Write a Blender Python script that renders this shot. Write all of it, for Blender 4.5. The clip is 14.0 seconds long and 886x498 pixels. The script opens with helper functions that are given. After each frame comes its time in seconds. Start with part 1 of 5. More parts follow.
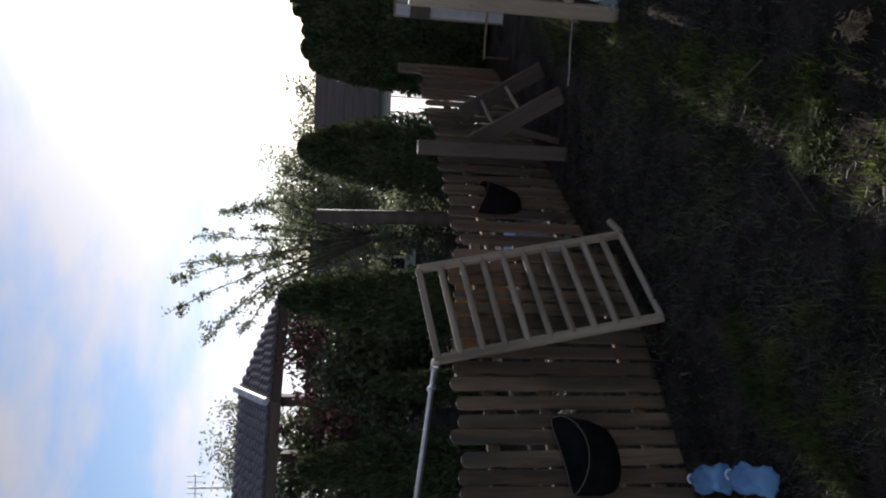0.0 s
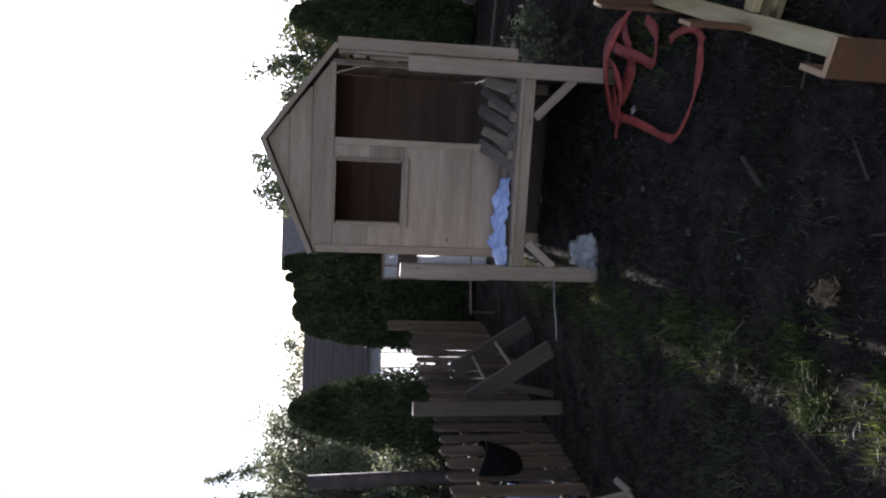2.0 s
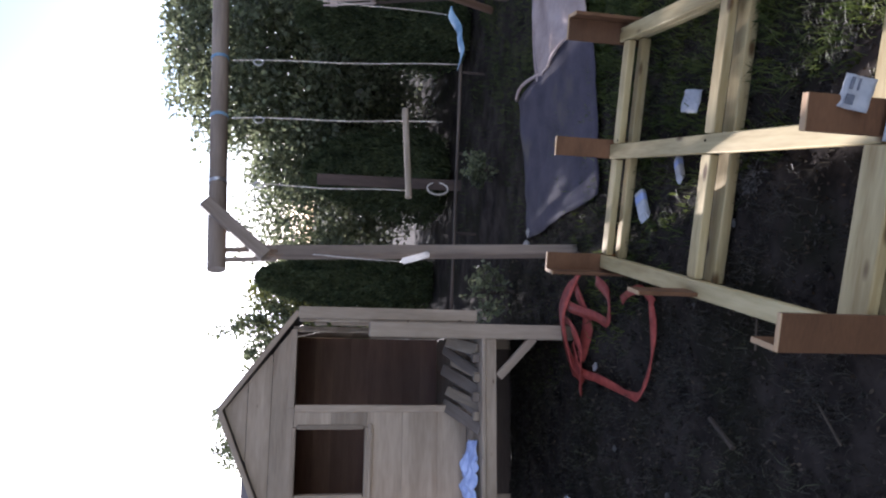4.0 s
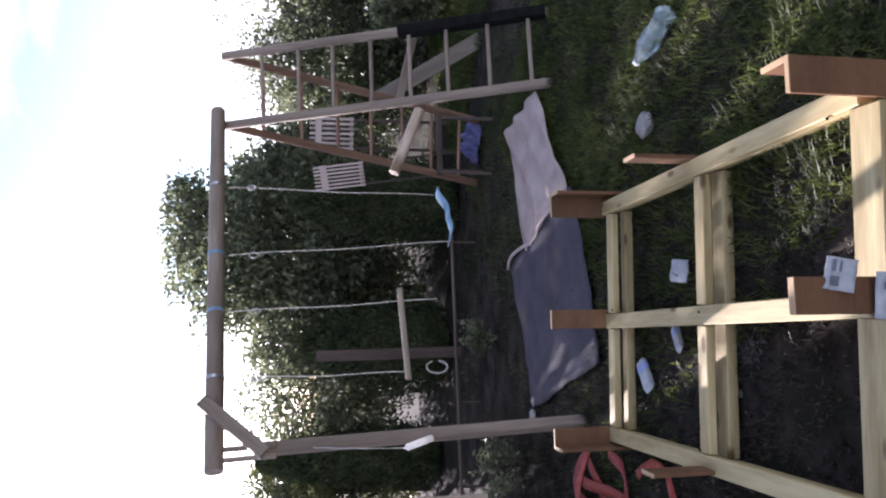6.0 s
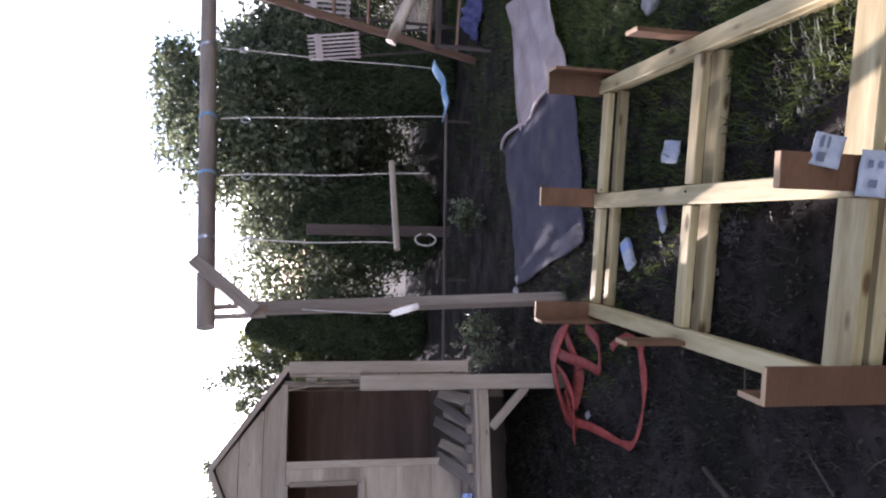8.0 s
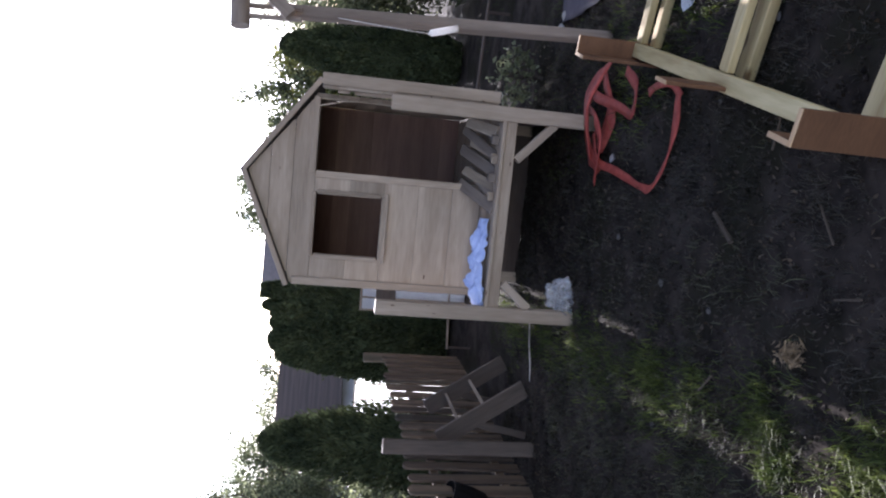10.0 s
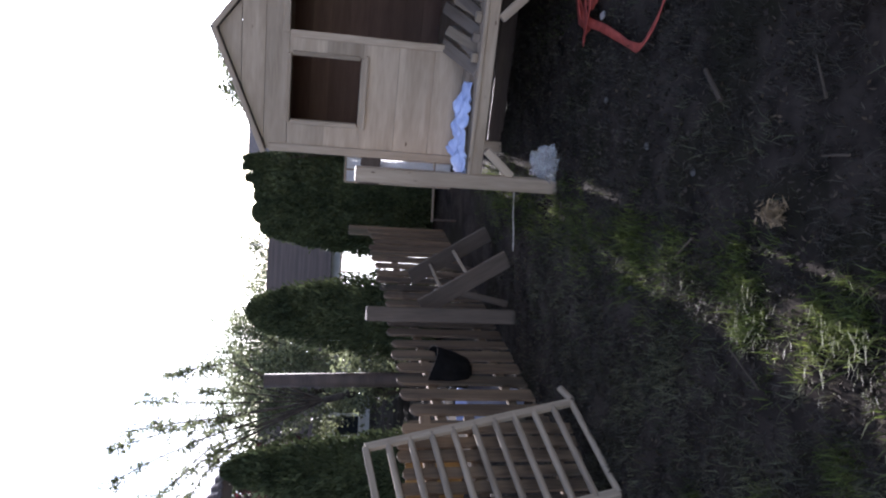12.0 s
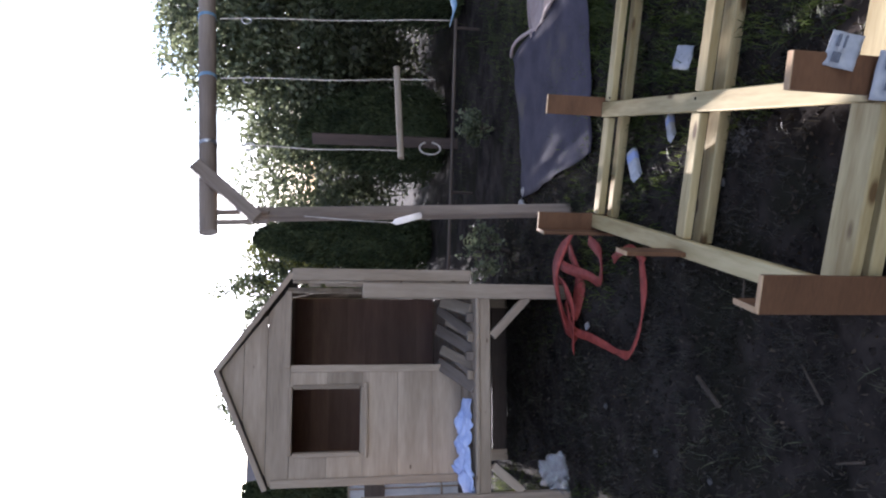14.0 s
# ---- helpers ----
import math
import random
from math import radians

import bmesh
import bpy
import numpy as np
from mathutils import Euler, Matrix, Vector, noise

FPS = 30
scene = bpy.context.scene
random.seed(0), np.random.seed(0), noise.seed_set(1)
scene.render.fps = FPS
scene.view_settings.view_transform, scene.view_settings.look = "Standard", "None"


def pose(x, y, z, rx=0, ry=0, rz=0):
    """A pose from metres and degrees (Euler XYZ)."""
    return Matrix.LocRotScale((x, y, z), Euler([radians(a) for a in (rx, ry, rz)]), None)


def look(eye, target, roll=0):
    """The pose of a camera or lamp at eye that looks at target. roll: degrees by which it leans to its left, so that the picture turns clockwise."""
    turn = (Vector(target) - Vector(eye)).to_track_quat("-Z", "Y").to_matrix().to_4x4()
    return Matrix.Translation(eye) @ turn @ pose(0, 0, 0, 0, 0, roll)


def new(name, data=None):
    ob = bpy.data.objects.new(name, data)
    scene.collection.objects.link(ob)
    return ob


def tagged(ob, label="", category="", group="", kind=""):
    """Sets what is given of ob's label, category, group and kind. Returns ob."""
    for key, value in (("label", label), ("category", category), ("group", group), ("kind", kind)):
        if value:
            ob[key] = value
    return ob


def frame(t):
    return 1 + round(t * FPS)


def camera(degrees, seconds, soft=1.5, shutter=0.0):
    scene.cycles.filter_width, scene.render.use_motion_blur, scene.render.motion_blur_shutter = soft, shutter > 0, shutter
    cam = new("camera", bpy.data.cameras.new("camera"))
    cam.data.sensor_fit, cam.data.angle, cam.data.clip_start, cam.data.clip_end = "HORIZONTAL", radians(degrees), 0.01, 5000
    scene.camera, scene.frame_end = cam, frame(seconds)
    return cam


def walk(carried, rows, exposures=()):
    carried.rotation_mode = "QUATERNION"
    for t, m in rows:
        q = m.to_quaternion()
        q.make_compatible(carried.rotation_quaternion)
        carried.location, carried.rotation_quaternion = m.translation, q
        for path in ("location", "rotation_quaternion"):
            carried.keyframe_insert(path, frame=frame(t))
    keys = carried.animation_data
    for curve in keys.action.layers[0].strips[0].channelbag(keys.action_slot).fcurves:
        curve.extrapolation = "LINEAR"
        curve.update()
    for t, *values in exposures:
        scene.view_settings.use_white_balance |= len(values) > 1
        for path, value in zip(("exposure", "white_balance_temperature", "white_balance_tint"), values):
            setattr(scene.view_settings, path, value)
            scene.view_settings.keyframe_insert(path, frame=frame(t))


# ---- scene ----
cam = camera(63.68, 14.0, soft=2.1)
PATH = [
    (0, (0.322, -0.066, 1.574), (0.088, 1.901, 1.297), -87.83),
    (0.5, (0.321, -0.064, 1.584), (0.268, 1.913, 1.285), -86.81),
    (1, (0.373, -0.046, 1.560), (0.460, 1.922, 1.217), -88.48),
    (1.5, (0.435, -0.044, 1.556), (0.681, 1.911, 1.214), -88.36),
    (2, (0.452, -0.097, 1.633), (0.885, 1.834, 1.341), -88.31),
    (2.5, (0.489, -0.094, 1.620), (1.065, 1.796, 1.314), -87.55),
    (3, (0.532, -0.089, 1.619), (1.318, 1.717, 1.276), -88.61),
    (3.5, (0.547, -0.089, 1.632), (1.476, 1.647, 1.281), -88.14),
    (4, (0.584, -0.099, 1.610), (1.633, 1.565, 1.247), -87.65),
    (4.2, (0.597, -0.116, 1.624), (1.688, 1.520, 1.260), -87.88),
    (6.3, (0.707, -0.181, 1.593), (2.134, 1.172, 1.234), -89.14),
    (6.5, (0.702, -0.182, 1.602), (2.156, 1.143, 1.238), -88.55),
    (7, (0.690, -0.204, 1.627), (2.171, 1.091, 1.264), -88.57),
    (7.5, (0.653, -0.184, 1.625), (1.965, 1.282, 1.266), -88.57),
    (8, (0.622, -0.151, 1.600), (1.764, 1.445, 1.217), -88.57),
    (8.2, (0.613, -0.150, 1.604), (1.700, 1.488, 1.235), -88.53),
    (10.5, (0.499, -0.084, 1.589), (0.821, 1.857, 1.232), -86.84),
    (11, (0.482, -0.052, 1.554), (0.617, 1.909, 1.185), -89.02),
    (11.5, (0.423, -0.060, 1.584), (0.464, 1.907, 1.226), -88.73),
    (12, (0.456, -0.036, 1.529), (0.636, 1.919, 1.147), -87.20),
    (12.5, (0.490, -0.035, 1.500), (0.872, 1.897, 1.153), -86.66),
    (13, (0.528, -0.062, 1.519), (1.111, 1.824, 1.194), -87.29),
    (13.5, (0.564, -0.093, 1.548), (1.327, 1.720, 1.189), -88.11),
    (14, (0.603, -0.111, 1.551), (1.548, 1.614, 1.192), -88.83),
]
EXPOSURES = [(0, 0.42, 6050, 19), (0.5, 1.1, 5950, 20), (1.5, 1.4, 5800, 22), (2, 0.95, 5800, 22), (2.5, 0.9, 5750, 22), (3, 1.35, 5750, 22), (4, 1.6, 5750, 23), (6.5, 1.8, 5900, 29), (7, 1.85, 5900, 31), (8.2, 1.85, 5800, 28), (10.5, 1.7, 5750, 23), (11.5, 1.6, 5750, 23), (12.5, 1.8, 5750, 23), (13, 1.65, 5750, 23), (14, 1.7, 5750, 23)]
walk(cam, [(t, look(eye, target, roll)) for t, eye, target, roll in PATH], EXPOSURES)

# ---- light ----
SUN_AZ, SUN_EL = radians(17.0), radians(16.3)   # azimuth from +y towards +x
world = bpy.data.worlds.new("sky")
scene.world = world
world.use_nodes = True
wn, wl = world.node_tree.nodes, world.node_tree.links
wn.clear()
sky = wn.new("ShaderNodeTexSky")
sky.sky_type, sky.sun_disc = "NISHITA", False
sky.sun_elevation, sky.sun_rotation = SUN_EL, SUN_AZ
sky.dust_density, sky.ozone_density = 0.4, 1.5
coords = wn.new("ShaderNodeTexCoord")
squash = wn.new("ShaderNodeMapping")
squash.inputs["Scale"].default_value = (1.0, 1.0, 2.6)
clouds = wn.new("ShaderNodeTexNoise")
clouds.inputs["Scale"].default_value = 2.4
clouds.inputs["Detail"].default_value = 7.0
clouds.inputs["Roughness"].default_value = 0.55
ramp = wn.new("ShaderNodeValToRGB")
ramp.color_ramp.elements[0].position, ramp.color_ramp.elements[1].position = 0.43, 0.58
white = wn.new("ShaderNodeMix")
white.data_type = "RGBA"
grey, lift, veil = wn.new("ShaderNodeRGBToBW"), wn.new("ShaderNodeMath"), wn.new("ShaderNodeCombineColor")
lift.operation = "MULTIPLY"
lift.inputs[1].default_value = 1.22
back = wn.new("ShaderNodeBackground")
back.inputs["Strength"].default_value = 0.105
wout = wn.new("ShaderNodeOutputWorld")
wl.new(coords.outputs["Generated"], squash.inputs["Vector"])
wl.new(squash.outputs["Vector"], clouds.inputs["Vector"])
wl.new(clouds.outputs["Fac"], ramp.inputs["Fac"])
wl.new(ramp.outputs["Color"], white.inputs["Factor"])
wl.new(sky.outputs["Color"], white.inputs["A"])
wl.new(sky.outputs["Color"], grey.inputs["Color"])
wl.new(grey.outputs["Val"], lift.inputs[0])
for side in ("Red", "Green", "Blue"):
    wl.new(lift.outputs[0], veil.inputs[side])
wl.new(veil.outputs["Color"], white.inputs["B"])
wl.new(white.outputs["Result"], back.inputs["Color"])
wl.new(back.outputs["Background"], wout.inputs["Surface"])
sun = new("sun", bpy.data.lights.new("sun", "SUN"))
sun.data.energy, sun.data.angle, sun.data.color = 5.0, radians(0.55), (1.0, 0.93, 0.82)
sun.matrix_world = look((0, 0, 30), (-math.sin(SUN_AZ) * math.cos(SUN_EL), -math.cos(SUN_AZ) * math.cos(SUN_EL), 30 - math.sin(SUN_EL)))


# ---- materials ----
def material(name, dark, light, rough=0.7, scale=6.0, stretch=(1, 1, 1), bump=0.3, fine=60.0, island=0.0, per_object=0.15,
             stain=None, stain_at=0.62, translucent=0.0, metal=0.0, specular=0.4, position=False, knots=0.0):
    """A procedural surface: broad and fine variation, grain along local x where stretched, stains, relief."""
    m = bpy.data.materials.new(name)
    m.use_nodes = True
    n, l = m.node_tree.nodes, m.node_tree.links
    b = n["Principled BSDF"]
    b.inputs["Roughness"].default_value = rough
    b.inputs["Metallic"].default_value = metal
    b.inputs["Specular IOR Level"].default_value = specular
    tc, info, geo = n.new("ShaderNodeTexCoord"), n.new("ShaderNodeObjectInfo"), n.new("ShaderNodeNewGeometry")
    mp = n.new("ShaderNodeMapping")
    mp.inputs["Scale"].default_value = stretch
    l.new(geo.outputs["Position"] if position else tc.outputs["Object"], mp.inputs["Vector"])
    shift = n.new("ShaderNodeVectorMath")
    shift.operation = "MULTIPLY_ADD"
    shift.inputs[1].default_value = (17.0, 9.0, 5.0) if not position else (0, 0, 0)
    l.new(info.outputs["Random"], shift.inputs[0])
    l.new(mp.outputs["Vector"], shift.inputs[2])
    big, small = n.new("ShaderNodeTexNoise"), n.new("ShaderNodeTexNoise")
    big.inputs["Scale"].default_value, small.inputs["Scale"].default_value = scale, fine
    big.inputs["Detail"].default_value, small.inputs["Detail"].default_value = 5.0, 3.0
    for t in (big, small):
        l.new(shift.outputs["Vector"], t.inputs["Vector"])
    mixv = n.new("ShaderNodeMath")
    mixv.operation = "MULTIPLY_ADD"
    mixv.inputs[1].default_value = 0.35
    l.new(small.outputs["Fac"], mixv.inputs[0])
    l.new(big.outputs["Fac"], mixv.inputs[2])
    r = n.new("ShaderNodeValToRGB")
    r.color_ramp.elements[0].position, r.color_ramp.elements[1].position = 0.48, 0.88
    r.color_ramp.elements[0].color, r.color_ramp.elements[1].color = (*dark, 1), (*light, 1)
    l.new(mixv.outputs[0], r.inputs["Fac"])
    colour = r.outputs["Color"]
    if stain:
        sn, sr, sm = n.new("ShaderNodeTexNoise"), n.new("ShaderNodeValToRGB"), n.new("ShaderNodeMix")
        sn.inputs["Scale"].default_value, sn.inputs["Detail"].default_value = scale * 0.45, 6.0
        sr.color_ramp.elements[0].position, sr.color_ramp.elements[1].position = stain_at, stain_at + 0.12
        sm.data_type = "RGBA"
        sm.inputs["B"].default_value = (*stain, 1)
        l.new(shift.outputs["Vector"], sn.inputs["Vector"])
        l.new(sn.outputs["Fac"], sr.inputs["Fac"])
        l.new(sr.outputs["Color"], sm.inputs["Factor"])
        l.new(colour, sm.inputs["A"])
        colour = sm.outputs["Result"]
    if knots:
        kv, kr, km = n.new("ShaderNodeTexVoronoi"), n.new("ShaderNodeValToRGB"), n.new("ShaderNodeMix")
        kp = n.new("ShaderNodeMapping")
        kp.inputs["Scale"].default_value = (4.5, 11.0, 11.0)
        off = n.new("ShaderNodeVectorMath")
        off.operation = "MULTIPLY_ADD"
        off.inputs[1].default_value = (31.0, 7.0, 13.0)
        l.new(info.outputs["Random"], off.inputs[0])
        l.new(tc.outputs["Object"], kp.inputs["Vector"])
        l.new(kp.outputs["Vector"], off.inputs[2])
        l.new(off.outputs["Vector"], kv.inputs["Vector"])
        kv.inputs["Scale"].default_value = 1.0
        kr.color_ramp.elements[0].position, kr.color_ramp.elements[1].position = knots * 0.5, knots
        kr.color_ramp.elements[0].color, kr.color_ramp.elements[1].color = (1, 1, 1, 1), (0, 0, 0, 1)
        km.data_type = "RGBA"
        km.inputs["B"].default_value = (dark[0] * 0.38, dark[1] * 0.30, dark[2] * 0.25, 1)
        l.new(kv.outputs["Distance"], kr.inputs["Fac"])
        l.new(kr.outputs["Color"], km.inputs["Factor"])
        l.new(colour, km.inputs["A"])
        colour = km.outputs["Result"]
    if island or per_object:
        hs, k = n.new("ShaderNodeHueSaturation"), n.new("ShaderNodeMapRange")
        spread = island or per_object
        k.inputs["To Min"].default_value, k.inputs["To Max"].default_value = 1 - spread, 1 + spread
        l.new(geo.outputs["Random Per Island"] if island else info.outputs["Random"], k.inputs["Value"])
        l.new(k.outputs["Result"], hs.inputs["Value"])
        l.new(colour, hs.inputs["Color"])
        colour = hs.outputs["Color"]
    l.new(colour, b.inputs["Base Color"])
    if bump:
        bp = n.new("ShaderNodeBump")
        bp.inputs["Strength"].default_value, bp.inputs["Distance"].default_value = bump, 0.01
        l.new(mixv.outputs[0], bp.inputs["Height"])
        l.new(bp.outputs["Normal"], b.inputs["Normal"])
    if translucent:
        tr, mx = n.new("ShaderNodeBsdfTranslucent"), n.new("ShaderNodeMixShader")
        l.new(colour, tr.inputs["Color"])
        mx.inputs["Fac"].default_value = translucent
        l.new(b.outputs["BSDF"], mx.inputs[1])
        l.new(tr.outputs["BSDF"], mx.inputs[2])
        l.new(mx.outputs["Shader"], n["Material Output"].inputs["Surface"])
    return m


GRAIN = (0.12, 1, 1)
PINE = material("new_pine", (0.36, 0.265, 0.110), (0.62, 0.51, 0.265), 0.62, 14, GRAIN, 0.15, 90, stain=(0.30, 0.18, 0.09), stain_at=0.68, knots=0.20)
PLY = material("brown_board", (0.105, 0.049, 0.022), (0.190, 0.094, 0.044), 0.6, 9, (0.3, 1, 1), 0.12, 120)
PLY_EDGE = material("board_edge", (0.42, 0.26, 0.13), (0.60, 0.42, 0.24), 0.7, 20, (0.3, 1, 6), 0.1, 120)
HOUSE = material("playhouse_wood", (0.265, 0.205, 0.145), (0.44, 0.355, 0.265), 0.7, 9, GRAIN, 0.2, 80, stain=(0.20, 0.13, 0.08), stain_at=0.66, knots=0.09)
HOUSE_RED = material("playhouse_inner_red_brown", (0.17, 0.10, 0.075), (0.26, 0.16, 0.12), 0.75, 8, GRAIN, 0.2, 70)
FENCE = material("weathered_fence_wood", (0.055, 0.039, 0.026), (0.185, 0.130, 0.082), 0.8, 8, GRAIN, 0.35, 70, stain=(0.045, 0.045, 0.03), stain_at=0.56, per_object=0.40)
STEP = material("stair_wood", (0.062, 0.048, 0.037), (0.13, 0.10, 0.078), 0.75, 8, GRAIN, 0.3, 70)
GREY = material("weathered_pale_slats", (0.20, 0.155, 0.11), (0.42, 0.345, 0.255), 0.75, 10, GRAIN, 0.3, 70)
SWING = material("weathered_swing_timber", (0.19, 0.145, 0.11), (0.36, 0.285, 0.22), 0.75, 8, GRAIN, 0.3, 60, stain=(0.14, 0.12, 0.10), stain_at=0.64)
SWING_RED = material("stained_swing_timber", (0.19, 0.105, 0.065), (0.33, 0.20, 0.13), 0.7, 8, GRAIN, 0.3, 60)
ROOF = material("roof_felt", (0.05, 0.048, 0.05), (0.11, 0.105, 0.11), 0.9, 8, (1, 1, 1), 0.3, 90)
TILE = material("dark_roof_tile", (0.045, 0.035, 0.04), (0.10, 0.08, 0.085), 0.38, 8, (1, 1, 1), 0.1, 60, per_object=0.2)
RIDGE = material("pale_ridge_tile", (0.45, 0.44, 0.46), (0.62, 0.60, 0.62), 0.4, 8)
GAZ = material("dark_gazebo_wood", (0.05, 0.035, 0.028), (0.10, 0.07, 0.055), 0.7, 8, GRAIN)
TARP = material("grey_tarpaulin", (0.040, 0.034, 0.049), (0.075, 0.065, 0.086), 0.75, 5, (1, 1, 1), 0.3, 50, stain=(0.10, 0.085, 0.075), stain_at=0.60)
# Paler pink for the tarpaulin's lit half: sunlight is put into the colour.
TARP_LIT_PINK = material("sunlit_pink_tarpaulin", (0.33, 0.25, 0.22), (0.50, 0.40, 0.36), 0.6, 5, (1, 1, 1), 0.3, 50, stain=(0.25, 0.19, 0.16), stain_at=0.62)
RED = material("red_webbing", (0.23, 0.034, 0.024), (0.42, 0.080, 0.056), 0.6, 20, (1, 1, 1), 0.2, 200)
BLUE_CLOTH = material("pale_blue_cloth", (0.32, 0.40, 0.66), (0.52, 0.60, 0.84), 0.8, 12, (1, 1, 1), 0.3, 80)
SEAT_BLUE = material("blue_plastic_seat", (0.12, 0.24, 0.36), (0.28, 0.42, 0.54), 0.4, 12, (1, 1, 1), 0.1, 80)
BLACK = material("black_plastic", (0.005, 0.005, 0.005), (0.013, 0.012, 0.012), 0.9, 14, (1, 1, 1), 0.2, 60, specular=0.08)
WINDER = material("translucent_white_plastic", (0.74, 0.74, 0.74), (0.86, 0.86, 0.86), 0.4, 10, (1, 1, 1), 0.05, 60, translucent=0.6)
WHITE = material("white_plastic", (0.68, 0.69, 0.70), (0.84, 0.84, 0.84), 0.4, 10, (1, 1, 1), 0.05, 60)
PAPER = material("printed_paper", (0.40, 0.41, 0.42), (0.62, 0.62, 0.62), 0.8, 9, (1, 1, 1), 0.2, 60)
INK = material("grey_print", (0.10, 0.11, 0.13), (0.22, 0.23, 0.26), 0.8, 9)
METAL = material("galvanised_metal", (0.38, 0.38, 0.38), (0.6, 0.6, 0.6), 0.35, 12, (1, 1, 1), 0.1, 90, metal=0.9)
ROPE = material("pale_rope", (0.34, 0.30, 0.26), (0.58, 0.54, 0.48), 0.85, 30, (1, 1, 1), 0.5, 150)
BEIGE = material("weathered_beige_slats", (0.42, 0.33, 0.28), (0.62, 0.50, 0.44), 0.75, 9, GRAIN, 0.2, 70)
WITHERED = material("withered_grass_blade", (0.10, 0.09, 0.078), (0.20, 0.18, 0.155), 0.85, 9, (1, 1, 1), 0, 60, island=0.4)
SHEET = material("dull_blue_sheet", (0.085, 0.085, 0.20), (0.16, 0.16, 0.33), 0.6, 9, (1, 1, 1), 0.3, 60)
LOG = material("peeled_log", (0.40, 0.31, 0.22), (0.62, 0.52, 0.40), 0.7, 9, (0.4, 1, 1), 0.3, 60, stain=(0.20, 0.13, 0.08), stain_at=0.58)
GREY_OLD = material("grey_old_board", (0.12, 0.095, 0.075), (0.23, 0.19, 0.155), 0.8, 9, GRAIN, 0.3, 60)
DARK_CORD = material("dirty_cord", (0.09, 0.075, 0.06), (0.20, 0.17, 0.14), 0.9, 60, (1, 1, 1), 0.3, 150)
FILM = material("milky_greenhouse_film", (0.74, 0.76, 0.78), (0.88, 0.89, 0.90), 0.5, 9, (1, 1, 1), 0.2, 60, translucent=0.72)
STONE = material("pale_stone", (0.24, 0.22, 0.20), (0.44, 0.41, 0.38), 0.8, 14, (1, 1, 1), 0.5, 60)
SOIL_STONE = material("earthy_stone", (0.06, 0.055, 0.05), (0.15, 0.14, 0.125), 0.85, 14, (1, 1, 1), 0.5, 60)
DRY = material("dry_grass_clump", (0.16, 0.11, 0.06), (0.34, 0.25, 0.15), 0.85, 14, (1, 1, 1), 0, 60, island=0.3)
TWIG = material("dry_twig", (0.05, 0.037, 0.026), (0.13, 0.10, 0.07), 0.85, 20, GRAIN, 0.3, 60)
LITTER = material("fallen_leaves", (0.03, 0.022, 0.014), (0.09, 0.066, 0.042), 0.8, 9, (1, 1, 1), 0, 60, island=0.5)
BARK = material("bark", (0.035, 0.026, 0.02), (0.10, 0.08, 0.06), 0.9, 10, (0.3, 1, 1), 0.8, 40)
SOIL = material("rough_lawn_soil", (0.0095, 0.0076, 0.0064), (0.060, 0.048, 0.039), 0.95, 4.5, (1, 1, 1), 1.2, 26, per_object=0.0,
                stain=(0.020, 0.018, 0.011), stain_at=0.50, specular=0.1, position=True)
GRASS = material("grass_blade", (0.045, 0.066, 0.015), (0.148, 0.178, 0.046), 0.50, 3, (1, 1, 1), 0, 30, island=0.60, translucent=0.5, specular=0.25, position=True)
GRASS_DULL = material("dull_grass_blade", (0.022, 0.020, 0.014), (0.080, 0.071, 0.053), 0.5, 3, (1, 1, 1), 0, 30, island=0.65, translucent=0.25, specular=0.2, position=True)
GRASS_MID = material("faded_grass_blade", (0.030, 0.032, 0.015), (0.125, 0.125, 0.068), 0.5, 3, (1, 1, 1), 0, 30, island=0.65, translucent=0.25, specular=0.3, position=True)
HEDGE = material("dark_hedge_leaf", (0.034, 0.045, 0.020), (0.10, 0.115, 0.052), 0.6, 2.5, (1, 1, 1), 0, 20, island=0.45, translucent=0.2, specular=0.3)
CYPRESS = material("cypress_foliage", (0.032, 0.044, 0.021), (0.095, 0.115, 0.052), 0.75, 4, (1, 1, 1), 0, 30, island=0.4, translucent=0.18, specular=0.2)
LEAF = material("tree_leaf", (0.085, 0.100, 0.052), (0.25, 0.275, 0.155), 0.34, 2.5, (1, 1, 1), 0, 20, island=0.55, translucent=0.55, specular=0.5)
LEAF_PALE = material("yellowing_leaf", (0.10, 0.12, 0.03), (0.28, 0.28, 0.09), 0.5, 2.5, (1, 1, 1), 0, 20, island=0.45, translucent=0.4)
FLOWER = material("crimson_foliage", (0.035, 0.010, 0.012), (0.09, 0.025, 0.03), 0.6, 3, (1, 1, 1), 0, 20, island=0.4, translucent=0.3)
RENDER_WHITE = material("white_rendered_wall", (0.58, 0.60, 0.64), (0.74, 0.76, 0.80), 0.8, 3, (1, 1, 1), 0.2, 40)
DARK_GLASS = material("window_glass", (0.02, 0.024, 0.03), (0.035, 0.04, 0.05), 0.08, 3, (1, 1, 1), 0, 40)
RED_ROOF = material("far_roof_tile", (0.09, 0.05, 0.04), (0.17, 0.10, 0.08), 0.7, 5, (1, 6, 1), 0.4, 30)


